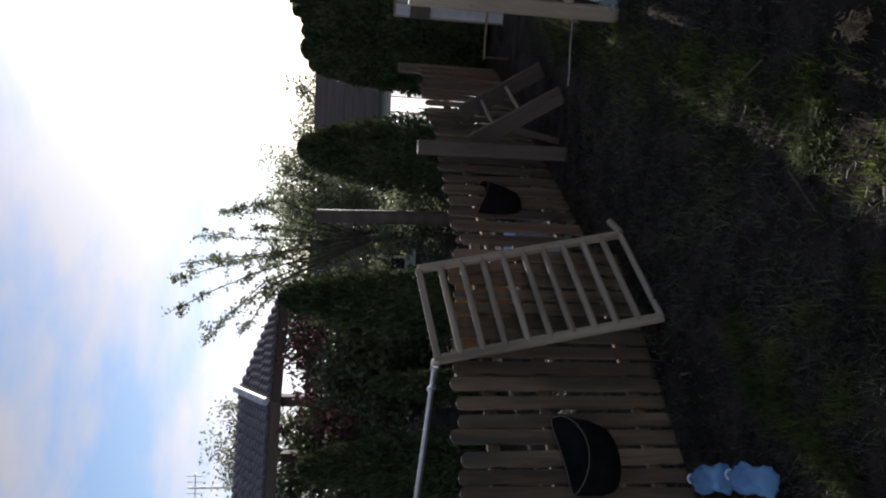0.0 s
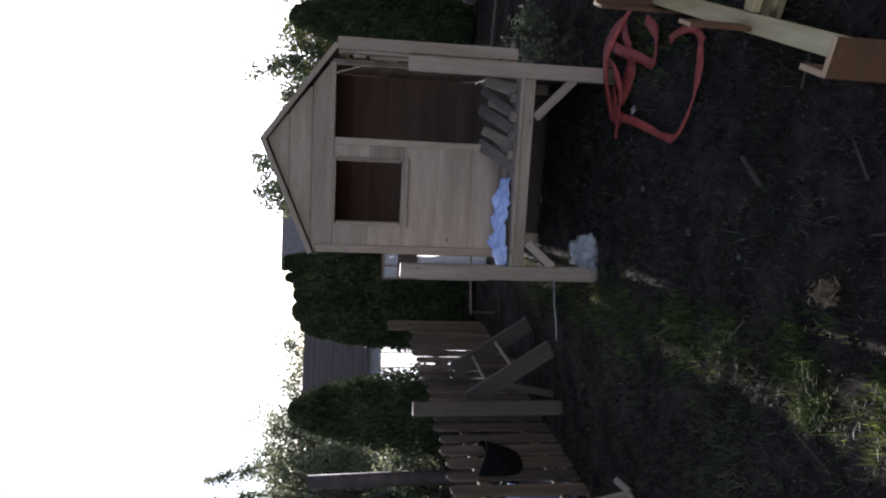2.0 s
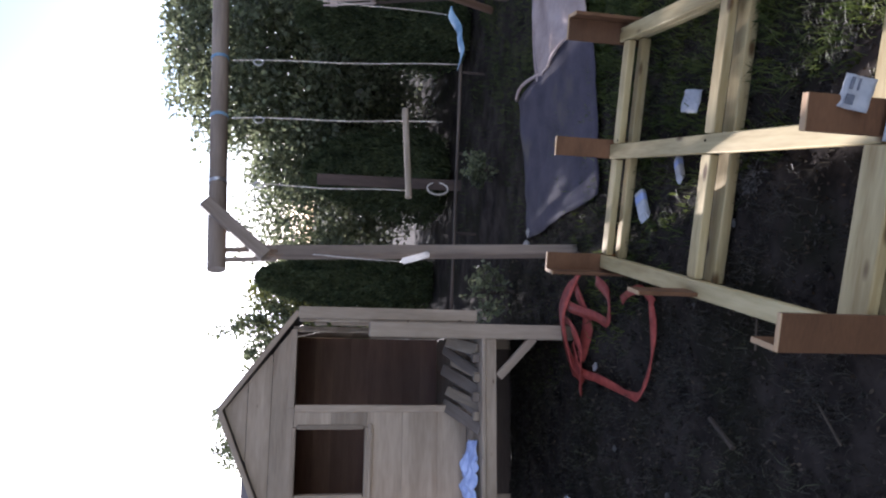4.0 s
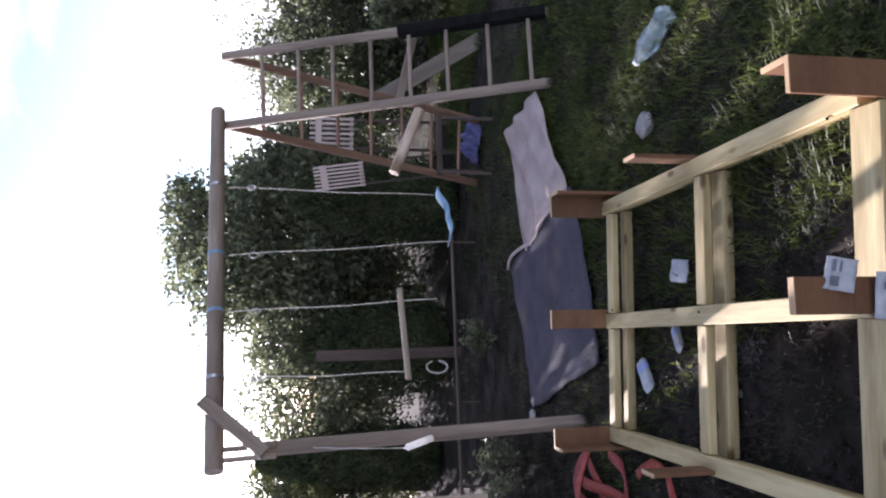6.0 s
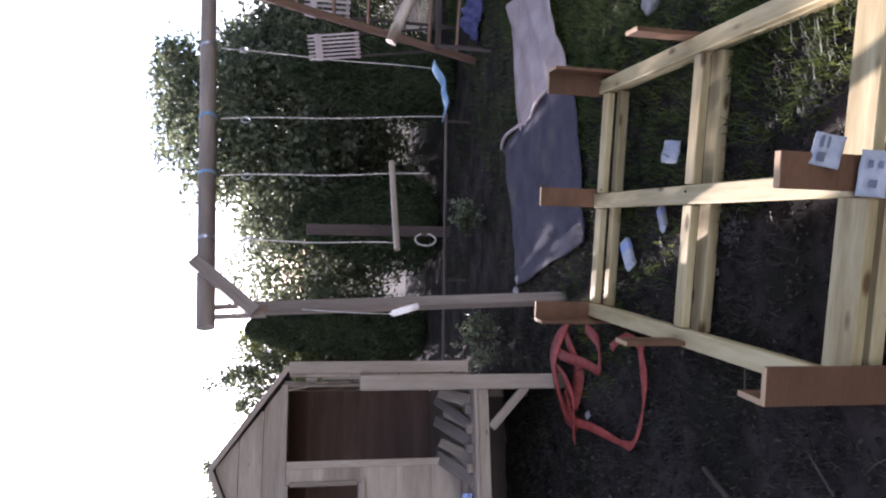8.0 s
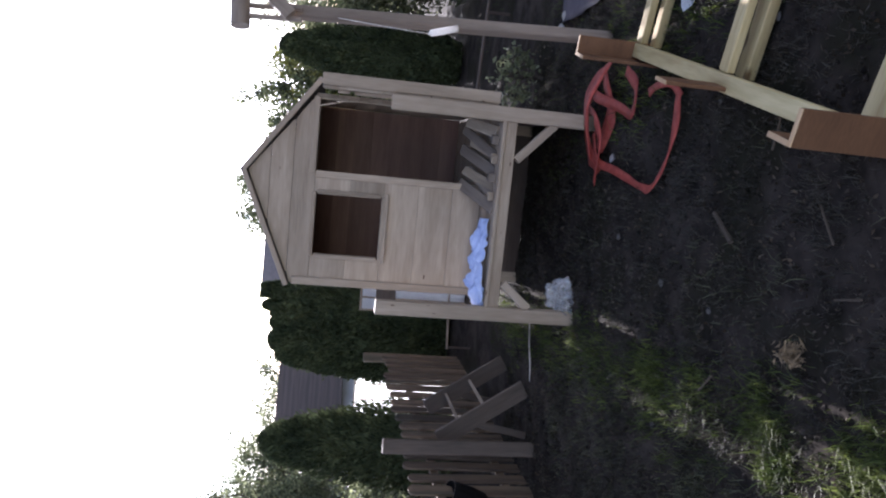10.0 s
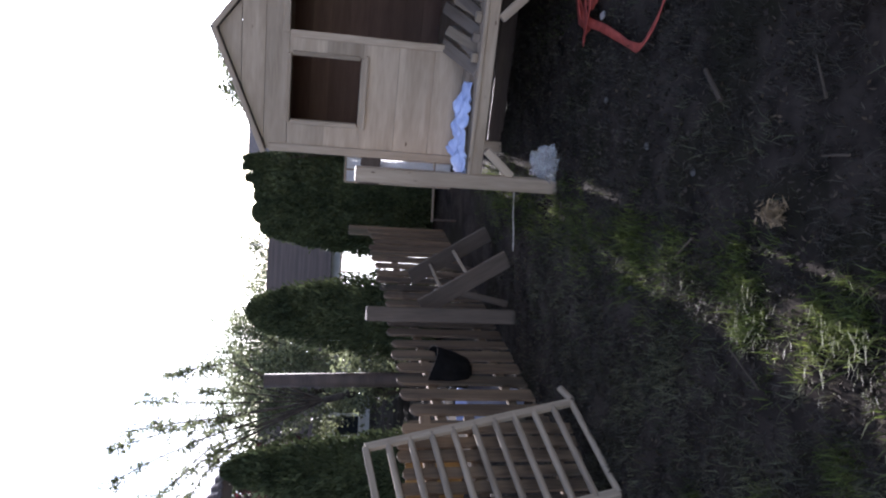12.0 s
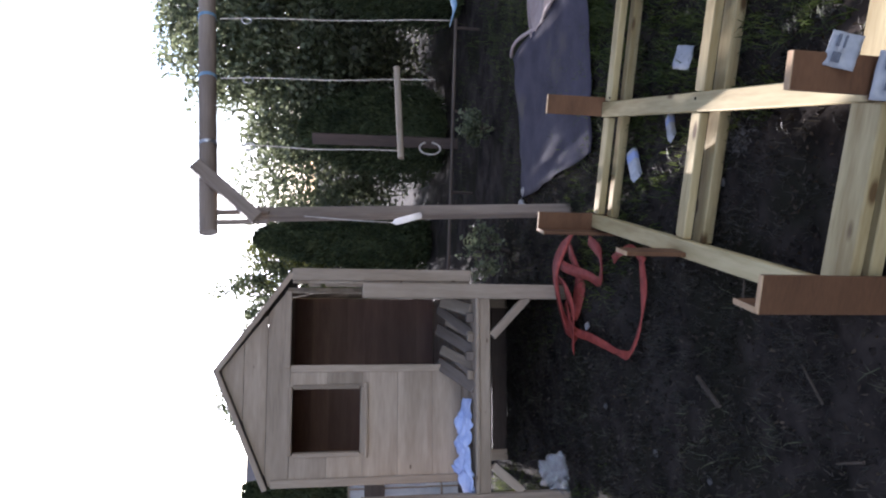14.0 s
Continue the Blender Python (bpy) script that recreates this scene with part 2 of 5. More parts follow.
def clear_plastic(name, tint, clear=0.9):
    m = bpy.data.materials.new(name)
    m.use_nodes = True
    b = m.node_tree.nodes["Principled BSDF"]
    b.inputs["Base Color"].default_value = (*tint, 1)
    b.inputs["Roughness"].default_value = 0.06
    b.inputs["Transmission Weight"].default_value = clear
    b.inputs["IOR"].default_value = 1.25
    nz, bp = m.node_tree.nodes.new("ShaderNodeTexNoise"), m.node_tree.nodes.new("ShaderNodeBump")
    nz.inputs["Scale"].default_value = 13.0
    bp.inputs["Strength"].default_value = 0.5
    bp.inputs["Distance"].default_value = 0.01
    m.node_tree.links.new(nz.outputs["Fac"], bp.inputs["Height"])
    m.node_tree.links.new(bp.outputs["Normal"], b.inputs["Normal"])
    return m


CLEAR = clear_plastic("clear_plastic", (0.92, 0.93, 0.95), 0.8)
CLEAR_BLUE = clear_plastic("blue_clear_plastic", (0.76, 0.90, 0.96), 0.85)
BOTTLE_BLUE = clear_plastic("deep_blue_clear_plastic", (0.30, 0.56, 0.88), 0.55)

# ---- building helpers ----
RNG = np.random.default_rng(7)
MESHES = {}


def thing(name, m, label, category, group="", kind=""):
    ob = new(name)
    ob.empty_display_size = 0.1
    ob.matrix_basis = m
    return tagged(ob, label, category, group, kind)


def put(name, mesh, parent=None, m=None, label=""):
    ob = new(name, mesh)
    ob.parent = parent
    if m is not None:
        ob.matrix_basis = m
    return tagged(ob, label)


def mesh_of(name, verts, faces, mat, smooth=False):
    me = bpy.data.meshes.new(name)
    me.from_pydata([tuple(v) for v in verts], [], [tuple(f) for f in faces])
    me.materials.append(mat)
    if smooth:
        me.shade_smooth()
    return me


def from_bm(name, bm, mat, smooth=False):
    me = bpy.data.meshes.new(name)
    bmesh.ops.recalc_face_normals(bm, faces=bm.faces)
    bm.to_mesh(me)
    bm.free()
    me.materials.append(mat)
    if smooth:
        me.shade_smooth()
    return me


def part(name, bm, mat, parent, label="", smooth=False):
    return put(name, from_bm(name, bm, mat, smooth), parent, None, label)


def along(p0, p1, up=(0, 0, 1)):
    p0, p1 = Vector(p0), Vector(p1)
    x = (p1 - p0).normalized()
    up = Vector(up)
    if abs(x.dot(up)) > 0.99:
        up = Vector((0, 1, 0))
    y = up.cross(x).normalized()
    z = x.cross(y)
    r = Matrix((x, y, z)).transposed().to_4x4()
    return Matrix.Translation((p0 + p1) / 2) @ r, (p1 - p0).length


def box_mesh(lx, ly, lz, mat, bev=0.004):
    key = (round(lx, 3), round(ly, 3), round(lz, 3), mat.name, bev)
    if key not in MESHES:
        bm = bmesh.new()
        bmesh.ops.create_cube(bm, size=1.0, matrix=Matrix.Diagonal((lx, ly, lz, 1)))
        if bev:
            bmesh.ops.bevel(bm, geom=bm.edges[:], offset=min(bev, min(lx, ly, lz) * 0.3), segments=1, affect="EDGES", profile=0.5)
        MESHES[key] = from_bm("board", bm, mat)
    return MESHES[key]


def beam(name, p0, p1, w, h, mat, parent, up=(0, 0, 1), bev=0.004, label=""):
    """A squared timber from p0 to p1, w across and h thick towards up; its grain runs along it."""
    m, length = along(p0, p1, up)
    return put(name, box_mesh(length, w, h, mat, bev), parent, m, label)


def rod(name, p0, p1, r, mat, parent, r2=None, sides=12, label="", rough=0.03):
    m, length = along(p0, p1)
    r2 = r if r2 is None else r2
    rings = max(2, min(14, int(length / 0.18) + 1))
    verts, faces = [], []
    for i in range(rings):
        f = i / (rings - 1)
        for k in range(sides):
            a = 2 * math.pi * k / sides
            q = (r + (r2 - r) * f) * (1 + rough * noise.noise(Vector((f * length * 4, math.cos(a) * 1.5 + r * 90, math.sin(a) * 1.5))))
            verts.append(((f - 0.5) * length, q * math.cos(a), q * math.sin(a)))
    for i in range(rings - 1):
        for k in range(sides):
            a, b = i * sides + k, i * sides + (k + 1) % sides
            faces.append((a, b, b + sides, a + sides))
    faces += [tuple(range(sides - 1, -1, -1)), tuple(range((rings - 1) * sides, rings * sides))]
    me = mesh_of(name, verts, faces, mat)
    me.shade_smooth()
    me.set_sharp_from_angle(angle=radians(50))
    return put(name, me, parent, m, label)


def tube_mesh(name, pts, r, mat, sides=6, closed=False):
    pts = [Vector(p) for p in pts]
    n = len(pts)
    verts, faces = [], []
    for i, p in enumerate(pts):
        a = pts[(i - 1) % n] if closed or i else p
        b = pts[(i + 1) % n] if closed or i < n - 1 else p
        d = (b - a).normalized()
        u = d.cross(Vector((0.3, 0.2, 1))).normalized()
        v = d.cross(u)
        for k in range(sides):
            t = 2 * math.pi * k / sides
            verts.append(p + r * (math.cos(t) * u + math.sin(t) * v))
    for i in range(n if closed else n - 1):
        for k in range(sides):
            a, b = i * sides + k, i * sides + (k + 1) % sides
            c, d = ((i + 1) % n) * sides + k, ((i + 1) % n) * sides + (k + 1) % sides
            faces.append((a, b, d, c))
    if not closed:
        faces += [tuple(range(sides - 1, -1, -1)), tuple(range((n - 1) * sides, n * sides))]
    return mesh_of(name, verts, faces, mat, True)


def lathe_mesh(name, profile, mat, sides=20, wobble=0.0, seed=0):
    """A turned body from rows of radius and height; wobble crumples it."""
    verts, faces = [], []
    for i, (r, z) in enumerate(profile):
        for k in range(sides):
            a = 2 * math.pi * k / sides
            q = r * (1 + wobble * noise.noise(Vector((math.cos(a) * 2, math.sin(a) * 2 + seed, z * 18))))
            verts.append((q * math.cos(a), q * math.sin(a), z))
    for i in range(len(profile) - 1):
        for k in range(sides):
            a, b = i * sides + k, i * sides + (k + 1) % sides
            faces.append((a, b, b + sides, a + sides))
    faces.append(tuple(range(sides - 1, -1, -1)))
    faces.append(tuple(range((len(profile) - 1) * sides, len(profile) * sides)))
    return mesh_of(name, verts, faces, mat, True)


def cards(name, centres, length, width, mat, lean=None, spread=1.0, seed=1):
    """Many small pointed leaves: a bent rhombus at every centre. lean: the way each one points, loosened by spread."""
    g = np.random.default_rng(seed)
    n = len(centres)
    d = g.normal(size=(n, 3)) * spread
    if lean is not None:
        d = d + lean
    d /= np.linalg.norm(d, axis=1, keepdims=True)
    side = np.cross(d, g.normal(size=(n, 3)))
    side /= np.linalg.norm(side, axis=1, keepdims=True)
    up = np.cross(d, side)
    ln = (length * g.uniform(0.6, 1.35, n))[:, None]
    wd = (width * g.uniform(0.6, 1.35, n))[:, None]
    base, tip = centres - d * ln * 0.5, centres + d * ln * 0.5
    mid = centres + up * ln * 0.12
    verts = np.stack([base, mid + side * wd * 0.5, tip, mid - side * wd * 0.5], 1).reshape(-1, 3)
    me = bpy.data.meshes.new(name)
    me.vertices.add(4 * n)
    me.vertices.foreach_set("co", verts.astype(np.float32).ravel())
    me.loops.add(4 * n)
    me.loops.foreach_set("vertex_index", np.arange(4 * n, dtype=np.int32))
    me.polygons.add(n)
    me.polygons.foreach_set("loop_start", np.arange(0, 4 * n, 4, dtype=np.int32))
    me.materials.append(mat)
    me.update(calc_edges=True)
    return me


def quad_strip(name, rows, mat, thick=0.0, smooth=True):
    """A sheet through rows of points, given a thickness."""
    h, w = len(rows), len(rows[0])
    verts = [Vector(p) for r in rows for p in r]
    faces = [(i * w + k, i * w + k + 1, (i + 1) * w + k + 1, (i + 1) * w + k) for i in range(h - 1) for k in range(w - 1)]
    if thick:
        n = len(verts)
        verts += [v - Vector((0, 0, thick)) for v in verts]
        faces += [tuple(n + q for q in reversed(f)) for f in faces]
        rim = [k for k in range(w)] + [i * w + w - 1 for i in range(1, h)] + [(h - 1) * w + k for k in range(w - 2, -1, -1)] + [i * w for i in range(h - 2, 0, -1)]
        faces += [(rim[i], n + rim[i], n + rim[(i + 1) % len(rim)], rim[(i + 1) % len(rim)]) for i in range(len(rim))]
    return mesh_of(name, verts, faces, mat, smooth)


def lie(x, y):
    """The ground's height: gentle unevenness."""
    return 0.018 * noise.noise(Vector((x * 0.9, y * 0.9, 0.3))) + 0.014 * noise.noise(Vector((x * 4.1, y * 4.1, 2.0))) + 0.013 * noise.noise(Vector((x * 11.0, y * 11.0, 5.0)))


# ---- ground ----
steps = np.concatenate([-np.geomspace(14, 900, 16)[::-1], np.linspace(-13, -3.1, 60), np.linspace(-3.0, 3.4, 170), np.linspace(3.5, 14, 64), np.geomspace(15, 900, 16)])
gx, gy = steps + 1.0, steps + 3.0
gverts = [(x, y, lie(x, y) if abs(x) < 40 and abs(y) < 40 else 0.0) for y in gy for x in gx]
gw = len(gx)
gfaces = [(j * gw + i, j * gw + i + 1, (j + 1) * gw + i + 1, (j + 1) * gw + i) for j in range(len(gy) - 1) for i in range(gw - 1)]
ground = put("ground", mesh_of("ground", gverts, gfaces, SOIL, True))
tagged(ground, "rough trodden lawn of dark soil and thin grass", "ground", kind="structure")


# ---- upturned timber frame ----
def timber_frame():
    f = thing("timber_frame", pose(2.335, 1.811, 0, 0, 0, -39), "upturned new pine frame with brown board legs on grass", "frame")
    # an unsquared frame: the sides lean one way, the cross pieces the other
    def side(u, v):
        return u - 0.026 * v

    def cross(u, v):
        return v - 0.045 * u
    for u, w, name in ((-0.578, 0.070, "side_beam"), (-0.013, 0.074, "middle_beam"), (0.567, 0.070, "side_beam")):
        beam(name, (side(u, -0.90), -0.90, 0.113), (side(u, 0.89), 0.89, 0.113), w, 0.036, PINE, f)
        beam("lower_" + name, (side(u, -0.88), -0.88, 0.045), (side(u, 0.86), 0.86, 0.045), w * 0.62, 0.040, PINE, f)
    for v, w, w2, drop, name in ((0.825, 0.066, 0.052, -0.020, "end_beam"), (-0.035, 0.068, 0.082, -0.024, "cross_beam"), (-0.895, 0.115, 0.100, 0.0, "end_beam")):
        for u0, u1 in ((-0.578, -0.013), (-0.013, 0.567)):
            a, b = side(u0, v) + 0.040, side(u1, v) - 0.040
            beam(name, (a, cross(a, v), 0.112), (b, cross(b, v), 0.112), w, 0.036, PINE, f)
            beam("lower_" + name, (a - 0.012, cross(a, v) + drop, 0.044), (b + 0.012, cross(b, v) + drop, 0.044), w2, 0.044, PINE, f)
    for u in (-0.578, -0.013, 0.567):
        for v in (0.80, -0.04, -0.86):
            beam("spacer_block", (side(u, v), v, 0.066), (side(u, v), v, 0.0945), 0.042, 0.042, PINE, f, (0, 1, 0))

    def leg(u, v, top, faces):
        for (du, dv, wu, wv) in faces:
            m = Matrix.Translation((u + du, v + dv, top / 2 + 0.004))
            ob = put("leg", box_mesh(wu, wv, top, PLY, 0.002), f, m)
            put("end_grain", box_mesh(wu * 0.98, wv * 0.98, 0.003, PLY_EDGE, 0), ob, Matrix.Translation((0, 0, top / 2 + 0.001)))
    far, near = 0.905, -0.955
    leg(-0.615, far, 0.41, [(0, 0, 0.10, 0.016), (-0.042, -0.058, 0.016, 0.10)])
    leg(-0.022, far, 0.41, [(0, 0, 0.095, 0.018)])
    leg(0.561, far, 0.395, [(0, 0, 0.122, 0.016), (0.053, -0.058, 0.016, 0.10)])
    leg(-0.535, near, 0.405, [(0, 0, 0.105, 0.016), (-0.0445, 0.058, 0.016, 0.10)])
    leg(0.032, near, 0.405, [(0, 0, 0.096, 0.022)])
    leg(0.611, near, 0.378, [(0, 0, 0.102, 0.016), (0.043, 0.058, 0.016, 0.10)])
    leg(-0.595, -0.03, 0.37, [(0, 0, 0.016, 0.10)])
    leg(0.61, 0.02, 0.37, [(0, 0, 0.016, 0.10)])
    for u, v in ((-0.54, -0.80), (-0.55, -0.86), (0.0, -0.02), (0.02, 0.80), (0.55, -0.78), (-0.53, 0.02)):
        rod("nail_head", (u, v, 0.130), (u, v, 0.134), 0.005, BLACK, f, sides=8)
    return f


timber_frame()


# ---- playhouse ----
def playhouse():
    h = thing("playhouse", pose(1.29, 4.15, 0, 0, 0, -22.1), "small pale wooden playhouse on posts with an open door", "playhouse")
    deep = 1.55
    for u, v, top in ((-0.025, 0.0, 1.255), (1.20, 0.0, 1.258)):
        beam("post", (u, v, -0.05), (u, v, top), 0.088, 0.06, HOUSE, h, (0, 1, 0), 0.006)
    for u in (-0.01, 1.19):
        beam("post", (u, deep - 0.1, -0.05), (u, deep - 0.1, 0.52), 0.09, 0.09, HOUSE, h, (0, 1, 0), 0.006)
    beam("deck_beam", (0.0, 0.012, 0.525), (1.17, 0.012, 0.525), 0.04, 0.068, HOUSE, h)
    beam("deck_beam", (-0.02, deep - 0.06, 0.525), (1.2, deep - 0.06, 0.525), 0.04, 0.068, HOUSE, h)
    for u in (0.01, 0.6, 1.16):
        beam("joist", (u, 0.04, 0.525), (u, deep - 0.09, 0.525), 0.04, 0.066, HOUSE, h)
    for k in range(13):
        v = 0.03 + k * 0.122
        beam("deck_board", (0.02 - 0.02 * (k % 3), v, 0.572), (1.20 + 0.01 * (k % 2), v, 0.572), 0.116, 0.024, HOUSE, h)
    beam("brace", (0.93, 0.005, 0.478), (1.165, 0.005, 0.255), 0.04, 0.05, HOUSE, h, (0, 0, 1))
    beam("brace", (0.17, 0.005, 0.478), (0.02, 0.005, 0.30), 0.04, 0.05, HOUSE, h, (0, 0, 1))
    # front wall of wide horizontal boards, cut round the window and the doorway
    wv, floor_z = 0.41, 0.586
    left, right, apex_u, apex_z, eave_l, eave_r = 0.035, 1.215, 0.72, 2.09, 1.80, 1.70
    win, door = (0.20, 0.615, 1.222, 1.672), (0.731, 1.200, floor_z, 1.672)
    edges = [floor_z, 0.775, 1.0, 1.222, 1.445, 1.672]
    for a, b in zip(edges[:-1], edges[1:]):
        zc, hh = (a + b) / 2, b - a - 0.0012
        spans = [(left, win[0]), (win[1], door[0])] if a >= win[2] - 0.001 else [(left, door[0])]
        for s, e in spans:
            beam("wall_board", (s, wv, zc), (e, wv, zc), 0.022, hh, HOUSE, h, bev=0.001)
        beam("wall_board", (door[1], wv, zc), (right, wv, zc), 0.022, hh, HOUSE, h, bev=0.001)

    def top_at(u):
        return eave_l + (apex_z - eave_l) * (u - left) / (apex_u - left) if u < apex_u else apex_z + (eave_r - apex_z) * (u - apex_u) / (right - apex_u)
    for v in (wv, deep - 0.05):
        z = 1.675
        while z < apex_z - 0.02:
            z2 = min(z + 0.14, apex_z)
            us = [u for u in np.linspace(left, right, 119) if top_at(u) > z + 0.004]
            if len(us) > 3:
                a, b = us[0], us[-1]
                poly = [(a, z)] + [(b, z)] + [(u, min(z2 - 0.003, top_at(u))) for u in np.linspace(b, a, 25)]
                bm = bmesh.new()
                lo = [bm.verts.new((u, v - 0.011, q)) for u, q in poly]
                hi = [bm.verts.new((u, v + 0.011, q)) for u, q in poly]
                bm.faces.new(lo), bm.faces.new(hi[::-1])
                for i in range(len(poly)):
                    j = (i + 1) % len(poly)
                    bm.faces.new((lo[i], lo[j], hi[j], hi[i]))
                part("gable_board", bm, HOUSE, h)
            z = z2
    # frames of the openings, corner trims
    fw = 0.045
    wf = put("window", box_mesh(0.01, 0.01, 0.01, HOUSE, 0), h, Matrix.Translation((win[0], wv, win[2])))
    for p0, p1 in (((0, 0, 0), (win[1] - win[0], 0, 0)), ((0, 0, win[3] - win[2]), (win[1] - win[0], 0, win[3] - win[2])),
                   ((0, 0, 0.02), (0, 0, win[3] - win[2] - 0.02)), ((win[1] - win[0], 0, 0.02), (win[1] - win[0], 0, win[3] - win[2] - 0.02))):
        beam("window_frame", p0, p1, 0.05, 0.028, HOUSE, wf, (0, 0, 1) if p0[2] == p1[2] else (1, 0, 0))
    beam("sill", (-0.02, -0.02, -0.02), (win[1] - win[0] + 0.02, -0.02, -0.02), 0.05, 0.02, HOUSE, wf)
    beam("door_jamb", (door[0] - 0.003, wv - 0.014, floor_z), (door[0] - 0.003, wv - 0.014, door[3]), 0.045, 0.02, HOUSE, h, (0, 1, 0))
    beam("lintel", (door[0], wv - 0.018, door[3] + 0.02), (right, wv - 0.018, door[3] + 0.02), 0.02, 0.04, HOUSE, h)
    beam("corner_trim", (left - 0.003, wv - 0.016, floor_z), (left - 0.003, wv - 0.016, eave_l - 0.02), 0.05, 0.018, HOUSE, h, (0, 1, 0))
    # side, back and inner walls
    for u, top in ((left - 0.012, eave_l), (right + 0.012, eave_r)):
        k = floor_z
        while k < top - 0.03:
            k2 = min(k + 0.14, top)
            beam("side_board", (u, wv + 0.012, (k + k2) / 2), (u, deep - 0.062, (k + k2) / 2), 0.02, k2 - k - 0.003, HOUSE, h, bev=0.002)
            k = k2
    # Back boards are coloured darker and redder than the other walls.
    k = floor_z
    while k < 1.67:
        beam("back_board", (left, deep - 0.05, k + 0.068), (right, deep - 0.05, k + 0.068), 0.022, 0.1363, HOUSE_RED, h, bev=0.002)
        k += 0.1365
    # Dark boards added below the deck to block light and keep it black there.
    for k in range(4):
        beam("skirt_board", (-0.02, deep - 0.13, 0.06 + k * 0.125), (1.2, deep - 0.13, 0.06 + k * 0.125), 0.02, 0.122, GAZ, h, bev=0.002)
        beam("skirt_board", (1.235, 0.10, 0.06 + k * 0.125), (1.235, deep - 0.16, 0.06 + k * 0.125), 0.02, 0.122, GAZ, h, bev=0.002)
    # the door leaf, swung open outwards
    leaf = put("door", box_mesh(0.02, 0.40, 1.05, HOUSE, 0.004), h, pose(1.262, 0.225, 1.135, 0, 0, -4), "open plank door leaf")
    for z in (-0.40, 0.40):
        beam("door_brace", (-0.02, -0.17, z), (-0.02, 0.17, z), 0.02, 0.07, HOUSE, leaf)
    beam("door_brace", (-0.02, -0.17, -0.32), (-0.02, 0.17, 0.32), 0.02, 0.06, HOUSE, leaf)
    beam("edge_strip", (0.045, -0.20, -0.53), (0.045, -0.20, 0.53), 0.07, 0.018, HOUSE, leaf, (0, 1, 0))
    # roof
    for (u0, z0), (u1, z1) in (((0.0, 1.80), (apex_u, apex_z + 0.015)), ((1.325, 1.66), (apex_u, apex_z + 0.015))):
        bm = bmesh.new()
        q = [bm.verts.new((u, v, z + t)) for t in (0.0, 0.03) for u, z in ((u0, z0), (u1, z1)) for v in (wv - 0.035, deep + 0.05)]
        for a in ((0, 1, 3, 2), (4, 6, 7, 5), (0, 4, 5, 1), (2, 3, 7, 6), (0, 2, 6, 4), (1, 5, 7, 3)):
            bm.faces.new([q[i] for i in a])
        slab = part("roof", bm, ROOF, h)
        beam("fascia", (u0, wv - 0.044, z0 + 0.010), (u1, wv - 0.044, z1 + 0.010), 0.016, 0.034, HOUSE, slab)
    return h


playhouse()
HP = pose(1.29, 4.15, 0, 0, 0, -22.1)


def crumpled(name, m, sx, sy, height, mat, label, category, seed, n=22, group=""):
    """A crumpled sheet lying in folds."""
    rows = []
    for j in range(n):
        row = []
        for i in range(n):
            x, y = (i / (n - 1) - 0.5), (j / (n - 1) - 0.5)
            r = 1 - 0.16 * abs(noise.noise(Vector((math.atan2(y, x) * 1.1, seed, 0))))
            z = height * (0.25 + 0.75 * abs(noise.noise(Vector((x * 4 + seed, y * 4, 0.5))) + 0.5 * noise.noise(Vector((x * 9, y * 9 + seed, 1))))) * max(0.0, 1 - 3.2 * (x * x + y * y)) + 0.006 + 0.16 * height * (1 - abs(noise.noise(Vector((x * 8 + seed, y * 13, 3)))) * 2.2)
            row.append((x * sx * r + 0.02 * noise.noise(Vector((x * 7, y * 7, seed))), y * sy * r, z))
        rows.append(row)
    ob = put(name, quad_strip(name, rows, mat, 0.003), None, m)
    return tagged(ob, label, category, group)


crumpled("cloth", HP @ pose(0.27, 0.13, 0.590, 0, 0, 8), 0.56, 0.25, 0.13, BLUE_CLOTH, "crumpled pale blue cloth on the playhouse deck", "cloth", 3, 40)


def plastic_bag(m, label):
    """A soft crumpled bag: creased all over, slumped where it meets the ground."""
    bm = bmesh.new()
    bmesh.ops.create_icosphere(bm, subdivisions=4, radius=1.0)
    for v in bm.verts:
        n = v.co.copy()
        crease = abs(noise.noise(n * 2.6 + Vector((4, 0, 0)))) + 0.5 * abs(noise.noise(n * 4.2 + Vector((0, 7, 0))))
        v.co = n * (0.72 + 0.55 * crease)
        v.co.x *= 0.130
        v.co.y *= 0.100
        v.co.z = max(-0.062, v.co.z * 0.098) + 0.066
    return tagged(put("plastic_bag", from_bm("plastic_bag", bm, CLEAR, False), None, m), label, "bag")


plastic_bag(pose(1.41, 4.17, 0.0, 0, 0, 30), "crumpled clear plastic bag at the foot of a post")
for k in range(10):
    a = RNG.uniform(-8, 8)
    off = beam("offcut_board", (0, 0, 0), (0.34 + 0.06 * (k % 3), 0, 0), 0.060 + 0.012 * (k % 2), 0.020, GREY_OLD if k % 3 else GREY, None, label="weathered board offcut stacked on the playhouse deck")
    off.matrix_basis = HP @ pose(0.66 + 0.108 * (k % 5) + 0.03 * (k // 5), 0.20 + 0.03 * (k // 5), 0.612 + 0.034 * (k // 5) + 0.010 * (k % 2), 16 + RNG.uniform(-10, 10), -22 + RNG.uniform(-5, 5), 72 + a)
    tagged(off, category="board", group="board offcuts on the deck")
for k in range(4):
    block = put("wood_offcut", box_mesh(0.052, 0.050, 0.036 + 0.008 * (k % 2), GREY_OLD if k % 2 else GREY, 0.004), None, HP @ pose(0.70 + 0.115 * k, 0.045, 0.604 + 0.004 * (k % 2), 0, 0, RNG.uniform(-20, 20)))
    tagged(block, "small sawn wood offcut on the deck's edge", "offcut", "sawn blocks on the deck")


